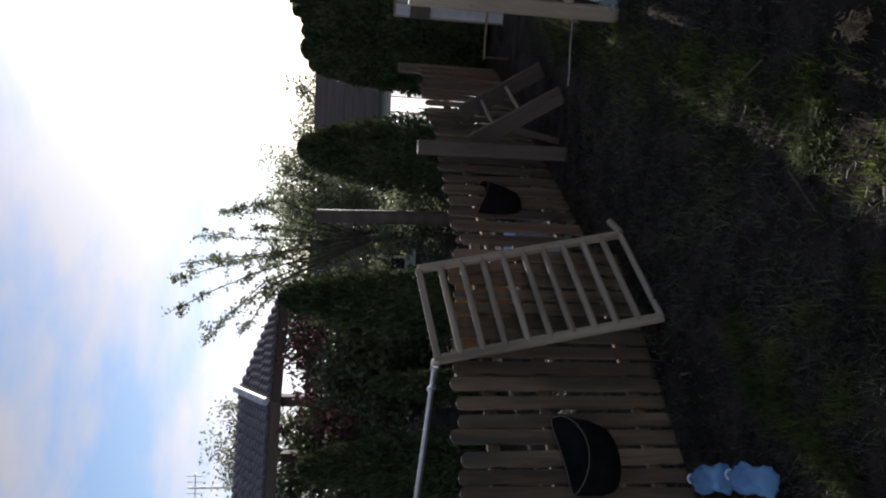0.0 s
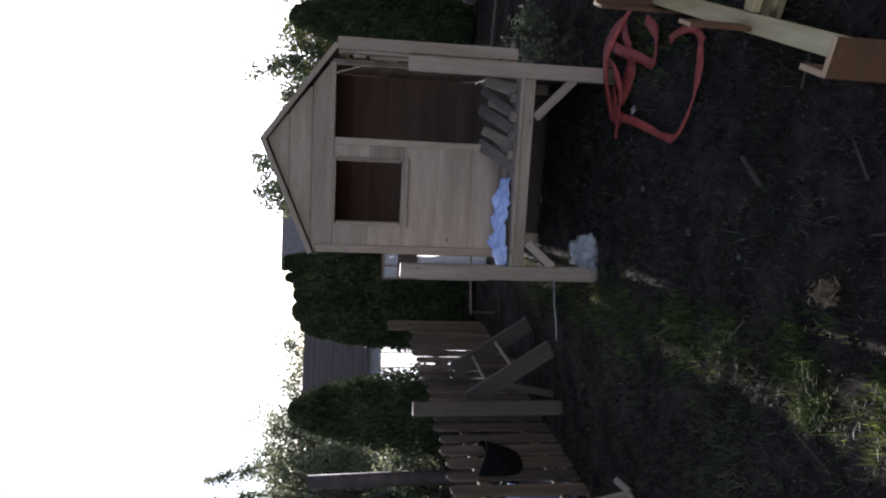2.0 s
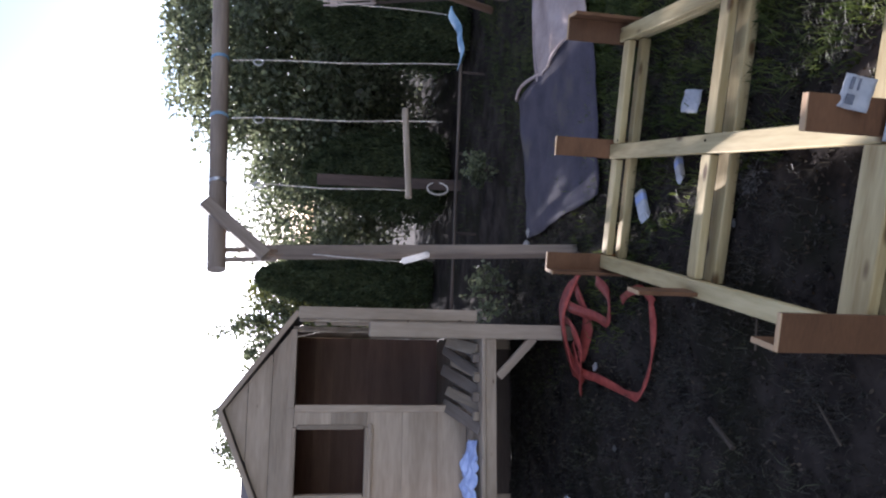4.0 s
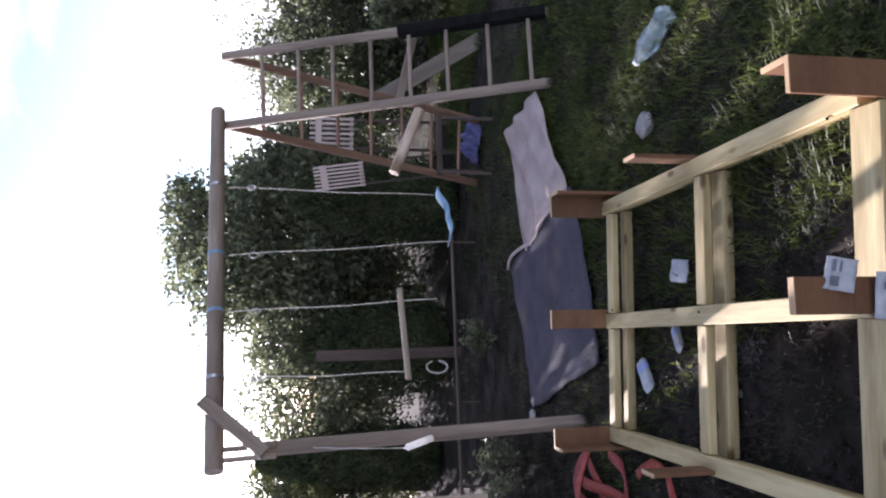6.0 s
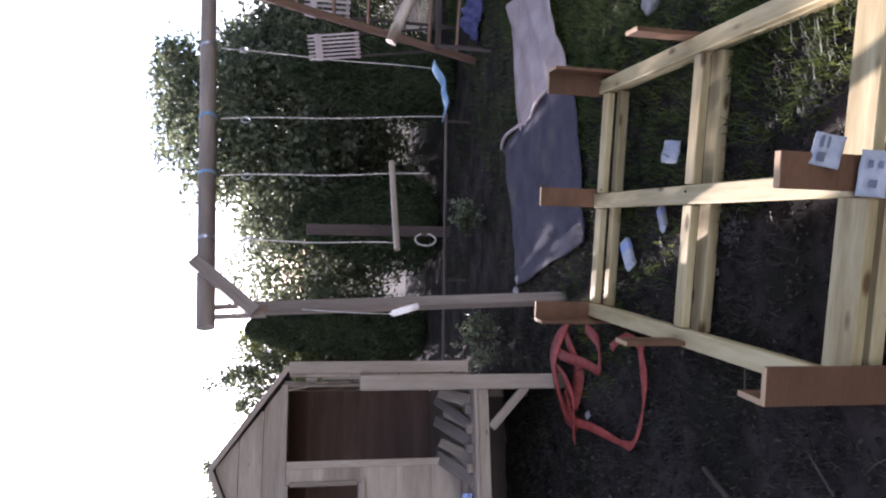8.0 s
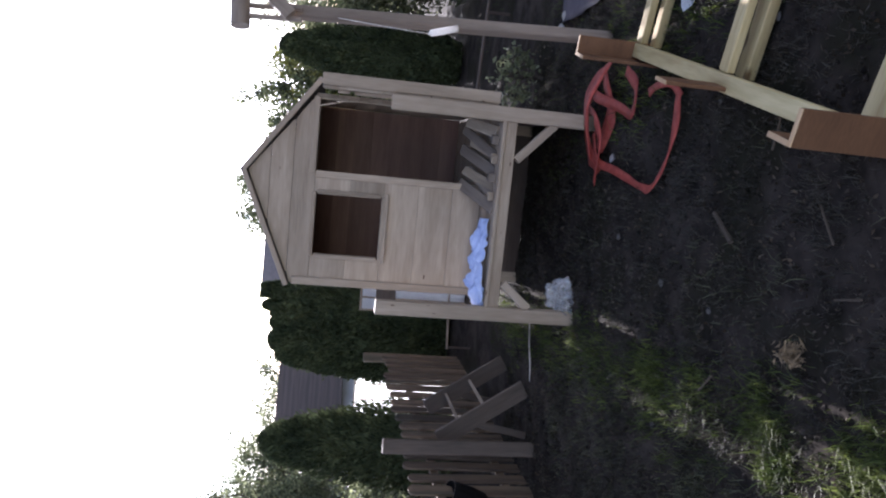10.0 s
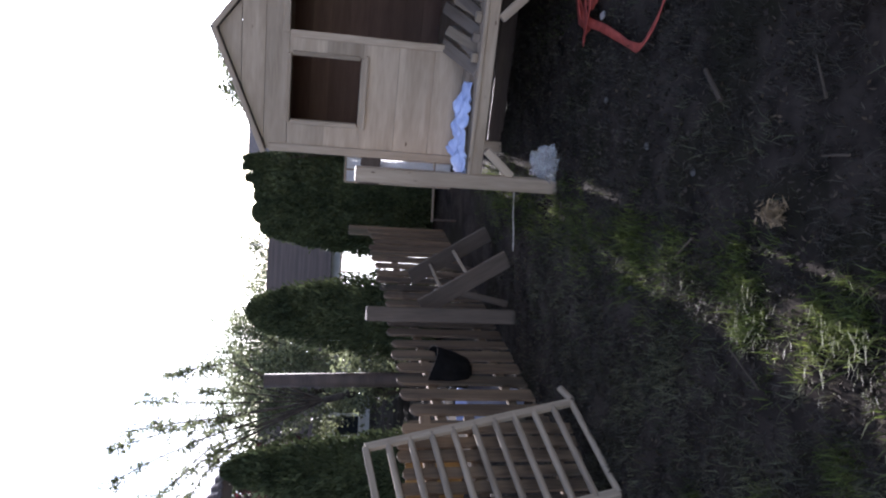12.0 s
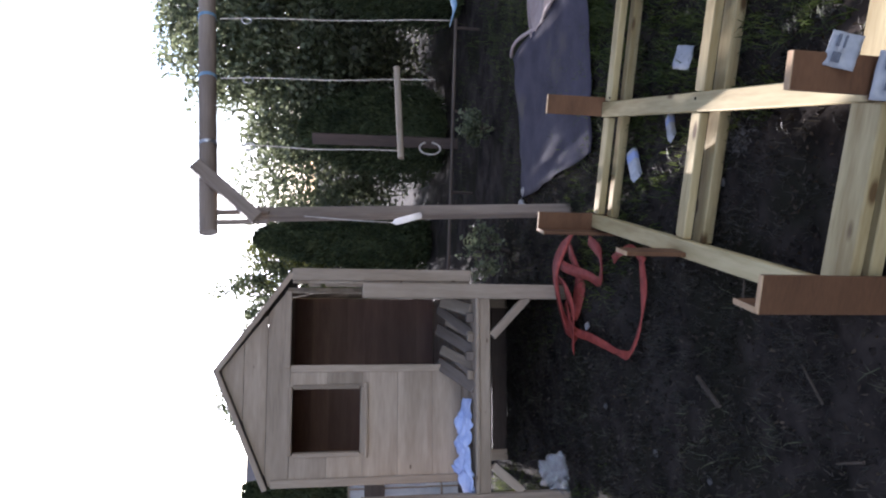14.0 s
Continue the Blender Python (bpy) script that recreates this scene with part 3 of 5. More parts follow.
# ---- swing set ----
def swing_set():
    s = thing("swing_set", Matrix.Identity(4), "weathered timber swing set with round beam and ladder ends", "swing set")
    A, U = Vector((2.72, 3.50, 0)), Vector((2.63, -0.42, 0)).normalized()

    def at(u, z, v=0.0):
        return A + U * u + Vector((-U.y, U.x, 0)) * v + Vector((0, 0, z))
    rod("top_beam", at(-0.06, 2.128), at(2.70, 2.318), 0.052, SWING, s, sides=16)
    beam("post", at(0.12, -0.05, -0.06), at(0.064, 1.875, 0.02), 0.066, 0.070, SWING, s, (0, 1, 0), 0.008)
    for u in (0.006, 0.066):
        beam("bracket_strip", at(u, 1.80, -0.028), at(u - 0.006, 2.10, -0.005), 0.020, 0.030, SWING, s, (0, 1, 0), 0.003)
    beam("corner_brace", at(0.33, 2.22, -0.06), at(0.01, 1.86, -0.06), 0.05, 0.075, SWING, s)
    # the ladders
    tl, tr = Vector((5.30, 3.14, 2.262)), Vector((5.70, 2.79, 2.285))
    near = (Vector((4.80, 2.33, 0)), Vector((5.262, 2.05, 0)))
    far = (Vector((6.06, 4.29, 0.0)), Vector((6.43, 3.81, 0.0)))
    for (fl, fr), mat, marks in ((near, SWING, [0.056, 0.174, 0.296, 0.408, 0.526, 0.646, 0.755, 0.872]), (far, SWING_RED, [0.10, 0.23, 0.36, 0.49, 0.62, 0.75, 0.88])):
        for foot, top in ((fl, tl), (fr, tr)):
            rod("rail", foot - (top - foot) * 0.01, top, 0.036, mat, s, 0.032)
        for f in marks:
            rod("rung", fl.lerp(tl, f), fr.lerp(tr, f), 0.0155, mat, s, sides=10)
    beam("painted_sleeve", near[1] + (tr - near[1]) * 0.005, near[1].lerp(tr, 0.44), 0.078, 0.078, BLACK, s)
    rod("climbing_log", (4.985, 2.72, 0.86), (4.56, 2.96, 1.055), 0.038, LOG, s, label="pale round log jutting out")
    beam("diagonal_board", (5.60, 2.49, 0.87), (5.36, 2.89, 0.96), 0.02, 0.06, GREY, s)
    # ropes, rings, trapeze, seat
    for u, ztop, u2, z2 in ((1.95, 2.19, 1.91, 0.74), (1.37, 2.15, 1.49, 0.67), (0.94, 2.12, 1.02, 0.80), (0.49, 2.09, 0.50, 1.03)):
        pts = [at(u + (u2 - u) * f + 0.006 * math.sin(f * 9), ztop + (z2 - ztop) * f) for f in np.linspace(0, 1, 14)]
        rp = put("rope", tube_mesh("rope", pts, 0.0038, ROPE), s)
        hook = [at(u + 0.022 * math.cos(a), ztop - 0.16 + 0.03 * math.sin(a), 0.0) for a in np.linspace(0, 2 * math.pi, 15)[:-1]]
        put("hook", tube_mesh("hook", hook, 0.005, METAL, closed=True), rp)
        zb = 2.128 + (u + 0.06) * 0.0688
        put("strap", lathe_mesh("strap", [(0.054, -0.011), (0.0555, -0.009), (0.0555, 0.009), (0.054, 0.011)], SEAT_BLUE if 0.9 < u < 1.5 else METAL, 18), rp, along(at(u - 0.01, zb - 0.0007), at(u + 0.01, zb + 0.0007))[0] @ pose(0, 0, 0, 0, 90, 0))
    rod("trapeze_bar", at(1.10, 1.045), at(0.455, 1.032), 0.02, GREY, s)
    ring = [at(0.53 + 0.042 * math.cos(a), 0.85 + 0.065 * math.sin(a)) for a in np.linspace(0.4, 2 * math.pi - 0.2, 22)]
    put("ring", tube_mesh("ring", ring, 0.006, ROPE), s)
    rows = []
    for i in range(15):
        f = i / 14
        rows.append([at(1.95 - 0.47 * f, 0.72 - 0.05 * f - 0.05 * math.sin(math.pi * f) * (0.5 + 0.5 * abs(q) / 0.07) + 0.008 * math.sin(f * 14), q) for q in np.linspace(-0.05, 0.05, 7)])
    put("seat", quad_strip("seat", rows, SEAT_BLUE, 0.008), s, None, "sagging blue plastic swing seat")
    cap = [(0.008, 0), (0.019, 0.004), (0.020, 0.10), (0.019, 0.17), (0.010, 0.18), (0.004, 0.19)]
    put("tape_roll", lathe_mesh("tape_roll", cap, WINDER, 14), s, Matrix.Translation(at(0.045, 0.935, -0.09)) @ pose(0, 0, 0, 10, -24, 0), "white plastic cord winder")
    put("cord", tube_mesh("cord", [at(0.03, 1.60, -0.06), at(0.0, 1.3, -0.09), at(-0.01, 1.09, -0.10)], 0.003, ROPE), s)
    return s


swing_set()


# ---- tarpaulin ----
def tarpaulin():
    t = thing("tarpaulin", Matrix.Identity(4), "grey tarpaulin spread on the lawn with one half folded back", "tarpaulin")

    def sheet(a, b, c, d, lift, seed, n=26):
        a, b, c, d = (Vector((*p, 0)) for p in (a, b, c, d))
        rows = []
        for j in range(n):
            row = []
            for i in range(n):
                p = a.lerp(b, i / (n - 1)).lerp(d.lerp(c, i / (n - 1)), j / (n - 1))
                z = lift(i / (n - 1), j / (n - 1)) + 0.025 * abs(noise.noise(Vector((p.x * 2.2 + seed, p.y * 2.2, 0)))) + 0.012 * noise.noise(Vector((p.x * 8, p.y * 8, seed)))
                row.append(Vector((p.x + 0.03 * noise.noise(Vector((p.y * 3, seed, 1))), p.y + 0.03 * noise.noise(Vector((p.x * 3, seed, 2))), max(0.034, 0.035 + z))))
            rows.append(row)
        return rows
    put("sheet", quad_strip("sheet", sheet((3.38, 4.17), (2.90, 2.92), (3.86, 2.46), (4.40, 3.78), lambda u, v: 0.05 * v ** 3, 1), TARP, 0.006), t)
    put("folded_half", quad_strip("folded_half", sheet((4.20, 3.36), (3.90, 2.52), (4.85, 2.44), (5.20, 3.05), lambda u, v: 0.035 + 0.025 * math.sin(u * 9 + v * 4) ** 2 + 0.16 * max(0.0, v - 0.72) ** 1.2 * (1.2 - u), 5), TARP_LIT_PINK, 0.006), t, None, "pinkish folded-back half with sunlight painted in")
    edge = [Vector((4.40 - 0.50 * f + 0.03 * math.sin(f * 7), 3.77 - 1.22 * f, 0.10 + 0.03 * math.sin(f * 11))) for f in np.linspace(0, 1, 18)]
    put("rolled_hem", tube_mesh("rolled_hem", edge, 0.013, TARP_LIT_PINK, 8), t)
    back = [Vector((4.20 + 0.94 * f, 3.36 - 0.26 * f + 0.03 * math.sin(f * 6), 0.08)) for f in np.linspace(0, 1, 14)]
    put("rolled_hem", tube_mesh("rolled_hem", back, 0.016, TARP_LIT_PINK, 8), t)
    return t


tarpaulin()


# ---- red webbing strap ----
def strap():
    s = thing("lashing_strap", Matrix.Identity(4), "loose loop of red webbing lashing strap on the soil", "strap")

    def ribbon(name, pts, w):
        pts = [Vector(p) for p in pts]
        fine = []
        for i in range(len(pts) - 1):
            p0, p1, p2, p3 = pts[max(i - 1, 0)], pts[i], pts[i + 1], pts[min(i + 2, len(pts) - 1)]
            for f in np.linspace(0, 1, 7)[:-1]:
                fine.append(0.5 * ((2 * p1) + (p2 - p0) * f + (2 * p0 - 5 * p1 + 4 * p2 - p3) * f * f + (3 * p1 - p0 - 3 * p2 + p3) * f ** 3))
        fine.append(pts[-1])
        rows = []
        for i, p in enumerate(fine):
            d = (fine[min(i + 1, len(fine) - 1)] - fine[max(i - 1, 0)]).normalized()
            tilt = 1.7 * noise.noise(Vector((i * 0.11, w * 50, 4)))
            side = d.cross(Vector((math.sin(tilt), 0, math.cos(tilt)))).normalized()
            rows.append([p + side * w / 2, p - side * w / 2])
        put(name, quad_strip(name, rows, RED, 0.004), s)
    ribbon("webbing", [(2.30, 3.62, 0.05), (2.10, 3.55, 0.06), (1.98, 3.38, 0.04), (1.86, 3.20, 0.035), (1.76, 3.05, 0.035), (1.72, 2.93, 0.045), (1.80, 2.80, 0.035), (1.93, 2.68, 0.04), (2.06, 2.62, 0.05)], 0.046)
    ribbon("webbing", [(2.04, 2.60, 0.05), (2.14, 2.66, 0.06), (2.20, 2.80, 0.05), (2.22, 2.92, 0.04)], 0.045)
    ribbon("webbing", [(2.05, 3.60, 0.03), (2.25, 3.66, 0.07), (2.50, 3.60, 0.09), (2.60, 3.44, 0.06), (2.46, 3.32, 0.09), (2.30, 3.36, 0.05), (2.15, 3.52, 0.06)], 0.064)
    ribbon("webbing", [(2.58, 3.58, 0.04), (2.44, 3.42, 0.11), (2.28, 3.22, 0.06), (2.20, 3.12, 0.04), (2.32, 3.04, 0.05), (2.45, 3.12, 0.06)], 0.056)
    ribbon("webbing", [(2.12, 3.70, 0.04), (2.30, 3.56, 0.12), (2.44, 3.50, 0.13), (2.56, 3.36, 0.09), (2.60, 3.22, 0.06)], 0.056)
    ribbon("webbing", [(2.00, 3.66, 0.04), (2.16, 3.44, 0.09), (2.34, 3.46, 0.11), (2.50, 3.66, 0.06), (2.62, 3.62, 0.04)], 0.062)
    put("buckle", box_mesh(0.045, 0.035, 0.015, METAL, 0.004), s, pose(2.04, 3.36, 0.05, 20, 10, 30))
    return s


strap()


# ---- fences ----
def picket_mesh(w, h, mat):
    key = ("picket", round(w, 3), round(h, 2), mat.name)
    if key not in MESHES:
        bm = bmesh.new()
        arc = [(w / 2 * math.cos(a), h - w * 0.35 + w * 0.35 * math.sin(a)) for a in np.linspace(0, math.pi, 8)]
        poly = [(-w / 2, 0), (w / 2, 0)] + arc
        lo = [bm.verts.new((z, u, -0.009)) for u, z in poly]
        hi = [bm.verts.new((z, u, 0.009)) for u, z in poly]
        bm.faces.new(lo), bm.faces.new(hi[::-1])
        for i in range(len(poly)):
            j = (i + 1) % len(poly)
            bm.faces.new((lo[i], lo[j], hi[j], hi[i]))
        MESHES[key] = from_bm("picket", bm, mat)
    return MESHES[key]


def picket_fence(label, O, U, s0, s1, pitch, w, top0, top1, rails, posts, sag=0.0):
    f = thing("picket_fence", Matrix.Identity(4), label, "fence")
    O, U = Vector((*O, 0)), Vector((*U, 0)).normalized()
    V = Vector((-U.y, U.x, 0))
    n = int((s1 - s0) / pitch)
    for k in range(n + 1):
        d = s0 + k * pitch
        h = round((top0 + (top1 - top0) * k / max(n, 1) + RNG.uniform(-0.035, 0.03)) * 50) / 50
        m = Matrix((Vector((0, 0, 1)), U, V)).transposed().to_4x4()
        tilt = pose(0, 0, 0, RNG.uniform(-3, 3), 0, RNG.uniform(-1.1, 1.1))
        put("picket", picket_mesh(w * (1 + 0.07 * ((k * 5) % 7 / 3 - 1)), h, FENCE), f, Matrix.Translation(O + U * d + Vector((0, 0, 0.01))) @ m @ tilt)
    for z0, z1 in rails:
        beam("rail", O + U * (s0 - 0.05) + V * 0.032 + Vector((0, 0, z0)), O + U * (s1 + 0.05) + V * 0.032 + Vector((0, 0, z1)), 0.03, 0.06, FENCE, f)
    for d, h, pw in posts:
        beam("post", O + U * d + V * 0.09 + Vector((0, 0, -0.05)), O + U * d + V * 0.09 + Vector((0, 0, h)), pw, pw, FENCE, f, (0, 1, 0), 0.006)
    return f


picket_fence("weathered brown picket fence with rounded tops beside the lawn", (-1.03, 2.77), (0.636, 0.772), -1.55, 1.42, 0.094, 0.066, 1.11, 0.98,
             [(0.93, 0.83), (0.62, 0.58), (0.14, 0.14)], [(-1.2, 1.05, 0.08), (0.64, 1.0, 0.08)])
picket_fence("weathered low picket fence running away behind the steps", (-0.063, 4.51), (0.405, 0.914), -0.36, 3.50, 0.180, 0.118, 0.86, 0.86,
             [(0.66, 0.66), (0.16, 0.16)], [(1.9, 0.78, 0.08), (3.70, 1.05, 0.10)])
gate_post = beam("gate_post", (0.445, 5.02, -0.05), (0.44, 5.03, 1.078), 0.105, 0.10, STEP, None, (0, 1, 0), 0.007)
tagged(gate_post, "square brown wooden gate post standing before the low fence", "post")


# ---- slatted crib end leaning on the fence ----
def slatted_panel():
    c = thing("cot_side", Matrix.Identity(4), "pale slatted wooden panel leaning against the picket fence", "panel")
    bl, br, tl, tr = Vector((-0.36, 3.19, 0.01)), Vector((-0.015, 3.79, 0.02)), Vector((-0.602, 3.219, 1.106)), Vector((-0.235, 3.664, 1.175))
    out = (br - bl).cross(tl - bl).normalized()
    for a, b in ((bl, tl), (br, tr)):
        beam("side_rail", a - (b - a) * 0.0, b, 0.05, 0.028, GREY, c, out)
    beam("top_rail", tl, tr, 0.034, 0.034, GREY, c, out)
    for k in range(10):
        f = 0.004 + k * 0.0995
        rod("slat", bl.lerp(tl, f), br.lerp(tr, f), 0.0185, GREY, c, sides=8, rough=0.08)
    rod("foot_peg", br + Vector((0.01, 0.0, 0.0)), br + Vector((0.065, 0.10, 0.035)), 0.020, GREY, c)
    return c


slatted_panel()


# ---- wooden steps ----
def steps_thing():
    st = thing("wooden_steps", Matrix.Identity(4), "short brown wooden steps leaning against the low fence", "steps")
    a0, a1 = Vector((0.882, 5.10, 0.03)), Vector((0.495, 5.20, 0.655))
    off = Vector((0.25, 0.60, 0.0))
    nrm = (a1 - a0).cross(off).normalized()
    for o in (Vector((0, 0, 0)), off):
        beam("stringer", a0 + o, a1 + o, 0.03, 0.135, STEP, st, nrm)
    for f in (0.40, 0.70):
        p = a0.lerp(a1, f) + Vector((0, 0, 0.035))
        beam("tread", p + off * 0.04, p + off * 0.96, 0.024, 0.035, GREY, st, nrm)
    for o in (Vector((0, 0, 0)), off):
        beam("support", a0.lerp(a1, 0.62) + o + Vector((-0.03, 0.012, -0.05)), a0 + o + Vector((-0.34, 0.085, -0.03)), 0.028, 0.05, STEP, st)
    return st


steps_thing()


# ---- tubs on the fences ----
def tub(m, w, label):
    t = thing("hanging_tub", m, label, "planter", "black tubs on the fence")
    n, rings = 24, [(0.62, -0.14), (0.86, -0.11), (0.97, -0.03), (1.0, 0.05), (1.0, 0.09), (0.95, 0.09), (0.90, 0.055), (0.45, 0.045)]
    verts, faces = [], []
    for r, z in rings:
        for k in range(n):
            a = 2 * math.pi * k / n
            verts.append((w / 2 * r * math.cos(a), 0.13 * r * math.sin(a) * (1 if math.sin(a) < 0 else 0.35), z * w / 0.4 + 0.035 * math.cos(a) ** 2 * (z > 0)))
    for i in range(len(rings) - 1):
        for k in range(n):
            a, b = i * n + k, i * n + (k + 1) % n
            faces.append((a, b, b + n, a + n))
    faces.append(tuple(range(n - 1, -1, -1)))
    faces.append(tuple(range((len(rings) - 1) * n, len(rings) * n)))
    put("body", mesh_of("body", verts, faces, BLACK, True), t)
    rim = [(w / 2 * 0.99 * math.cos(a), 0.13 * math.sin(a) * (1 if math.sin(a) < 0 else 0.35) - 0.004, 0.095 * w / 0.4 + 0.035 * math.cos(a) ** 2) for a in np.linspace(0, 2 * math.pi, 31)[:-1]]
    put("rim_cord", tube_mesh("rim_cord", rim, 0.0017, DARK_CORD, closed=True), t, None, "thin dirty cord stitched round the rim")
    return t


tub(pose(-0.92, 2.82, 0.49, 20, -6, 50), 0.36, "black tub with corded rim hung on the near fence")
tub(pose(0.06, 4.86, 0.52, 12, 8, 70), 0.45, "smaller black tub with corded rim on the low fence")

bucket = thing("blue_bucket", pose(-0.17, 4.82, 0.0), "pale blue plastic bucket standing behind the low fence", "bucket")
put("body", lathe_mesh("body", [(0.105, 0.0), (0.115, 0.01), (0.150, 0.40), (0.158, 0.405), (0.158, 0.425), (0.146, 0.42), (0.110, 0.03)], BLUE_CLOTH, 22), bucket)
put("handle", tube_mesh("handle", [(0.155 * math.cos(a), 0.03 + 0.06 * math.sin(a), 0.42 + 0.10 * math.sin(a)) for a in np.linspace(0, math.pi, 13)], 0.003, METAL), bucket)
OCHRE = material("yellowed_board", (0.17, 0.105, 0.030), (0.34, 0.22, 0.075), 0.7, 7, (1, 1, 1), 0.3, 60, stain=(0.10, 0.06, 0.025), stain_at=0.58)
yellow = beam("yellowed_board", (-0.335, 3.80, 0.80), (-0.625, 3.45, 0.83), 0.010, 0.30, OCHRE, None, bev=0.003)
tagged(yellow, "yellowed thin board hung between the slatted panel and fence", "board")

rail_pipe = thing("metal_pipe", Matrix.Identity(4), "thin galvanised pipe lying along the fence top", "pipe")
rod("tube", (-1.55, 2.20, 1.36), (-0.62, 3.27, 1.11), 0.013, METAL, rail_pipe)
put("clamp", box_mesh(0.05, 0.035, 0.04, METAL, 0.006), rail_pipe, pose(-0.635, 3.25, 1.115, 0, 10, 50))
put("clamp", box_mesh(0.03, 0.05, 0.03, METAL, 0.006), rail_pipe, pose(-0.72, 3.155, 1.138, 20, 10, 50))


# ---- small things on the ground ----
def bottle(name, m, length, r, mat, label, group=""):
    prof = [(r * 0.7, 0), (r, length * 0.03), (r * 0.93, length * 0.2), (r, length * 0.3), (r * 0.88, length * 0.45), (r, length * 0.6), (r * 0.9, length * 0.72),
            (r * 0.5, length * 0.86), (r * 0.36, length * 0.9), (r * 0.36, length * 0.95)]
    b = thing(name, m, label, "bottle", group)
    put("body", lathe_mesh("body", prof, mat, 26, 0.55, length * 40), b)
    put("cap", lathe_mesh("cap", [(r * 0.42, length * 0.95), (r * 0.42, length), (r * 0.3, length * 1.005)], WHITE, 12), b)
    return b


bottle("plastic_bottle", pose(-0.72, 2.13, 0.075, 0, 88, 107), 0.24, 0.050, BOTTLE_BLUE, "crushed blue plastic bottle lying on soil by the fence", "crushed blue bottles")
bottle("plastic_bottle", pose(-0.83, 2.40, 0.075, 0, 86, 114), 0.24, 0.052, BOTTLE_BLUE, "crushed blue plastic bottle lying on soil by the fence", "crushed blue bottles")
bottle("plastic_bottle", pose(3.53, 1.165, 0.055, 0, 88, 74), 0.33, 0.044, CLEAR_BLUE, "crushed clear plastic bottle lying in the grass")


def carton(m, label):
    c = thing("drink_carton", m, label, "carton", "empty cartons inside the frame")
    put("body", box_mesh(0.19, 0.075, 0.034, PAPER, 0.008), c)
    put("print_band", box_mesh(0.07, 0.077, 0.036, BLUE_CLOTH, 0.008), c, pose(0.035, 0, 0))
    bm = bmesh.new()
    q = [bm.verts.new(p) for p in ((-0.095, -0.036, -0.015), (-0.095, 0.036, -0.015), (-0.095, 0.036, 0.015), (-0.095, -0.036, 0.015), (-0.135, -0.034, 0.0), (-0.135, 0.034, 0.0))]
    for f in ((0, 1, 2, 3), (0, 3, 4), (1, 5, 2), (3, 2, 5, 4), (0, 4, 5, 1)):
        bm.faces.new([q[i] for i in f])
    part("gable_top", bm, PAPER, c)
    return c


carton(pose(2.525, 2.495, 0.042, 12, 4, 2) @ Matrix.Diagonal((0.75, 0.85, 0.9, 1)), "flattened white and blue drink carton on the soil")
carton(pose(2.465, 2.137, 0.036, -10, 6, -4) @ Matrix.Diagonal((0.55, 0.7, 0.8, 1)), "small white drink carton lying on the grass")


def sheet_paper(m, w, h, label, bars=()):
    p = thing("paper_sheet", m, label, "paper")
    rows = [[(w * (i / 8 - 0.5), h * (j / 8 - 0.5), 0.012 * noise.noise(Vector((i * 0.4, j * 0.4, w * 30))) + 0.006) for i in range(9)] for j in range(9)]
    put("sheet", quad_strip("sheet", rows, PAPER, 0.002), p)
    for x, y, bw, bh in bars:
        put("print_bar", box_mesh(bw, bh, 0.002, INK, 0), p, pose(x, y, 0.016))
    return p


sheet_paper(pose(2.66, 1.925, 0.03, 5, -4, 45), 0.13, 0.10, "white paper sheet lying on the grass inside the frame")
FP = pose(2.335, 1.811, 0, 0, 0, -39)
sheet_paper(FP @ pose(0.085, -0.972, 0.285, 74, 10, -4), 0.085, 0.075, "torn printed newspaper piece stuck on a frame leg", [(-0.02, 0.015, 0.025, 0.02), (0.02, 0.02, 0.03, 0.008), (0.02, 0.004, 0.03, 0.005)])
sheet_paper(FP @ pose(0.03, -1.00, 0.165, 60, 0, -8), 0.12, 0.07, "printed white plastic wrapper on the frame's end", [(-0.025, 0.0, 0.02, 0.018), (0.025, 0.012, 0.02, 0.012), (0.025, -0.012, 0.02, 0.01)])


def stone(m, r, seed, label, mat=STONE):
    bm = bmesh.new()
    bmesh.ops.create_icosphere(bm, subdivisions=3, radius=r)
    for v in bm.verts:
        v.co *= 1 + 0.35 * noise.noise(v.co * (1.6 / r) + Vector((seed, 0, 0)))
        v.co.z *= 0.55
    return tagged(put("stone", from_bm("stone", bm, mat, True), None, m), label, "stone")


stone(pose(3.40, 1.68, 0.03), 0.06, 1, "pale rounded stone in the grass")
stone(pose(3.36, 4.22, 0.03), 0.045, 2, "small pale stone at the tarpaulin's corner")
stone(pose(3.42, 4.12, 0.03), 0.035, 3, "small pale stone at the tarpaulin's corner")
for k, (x, y, r) in enumerate(((1.9, 2.35, 0.02), (1.25, 2.95, 0.022), (1.05, 2.55, 0.018), (1.6, 3.4, 0.02), (0.6, 3.1, 0.02), (0.2, 2.9, 0.018), (2.05, 1.95, 0.02))):
    stone(pose(x, y, 0.008), r * 0.8, 10 + k, "small grey stone lying on the soil", SOIL_STONE)

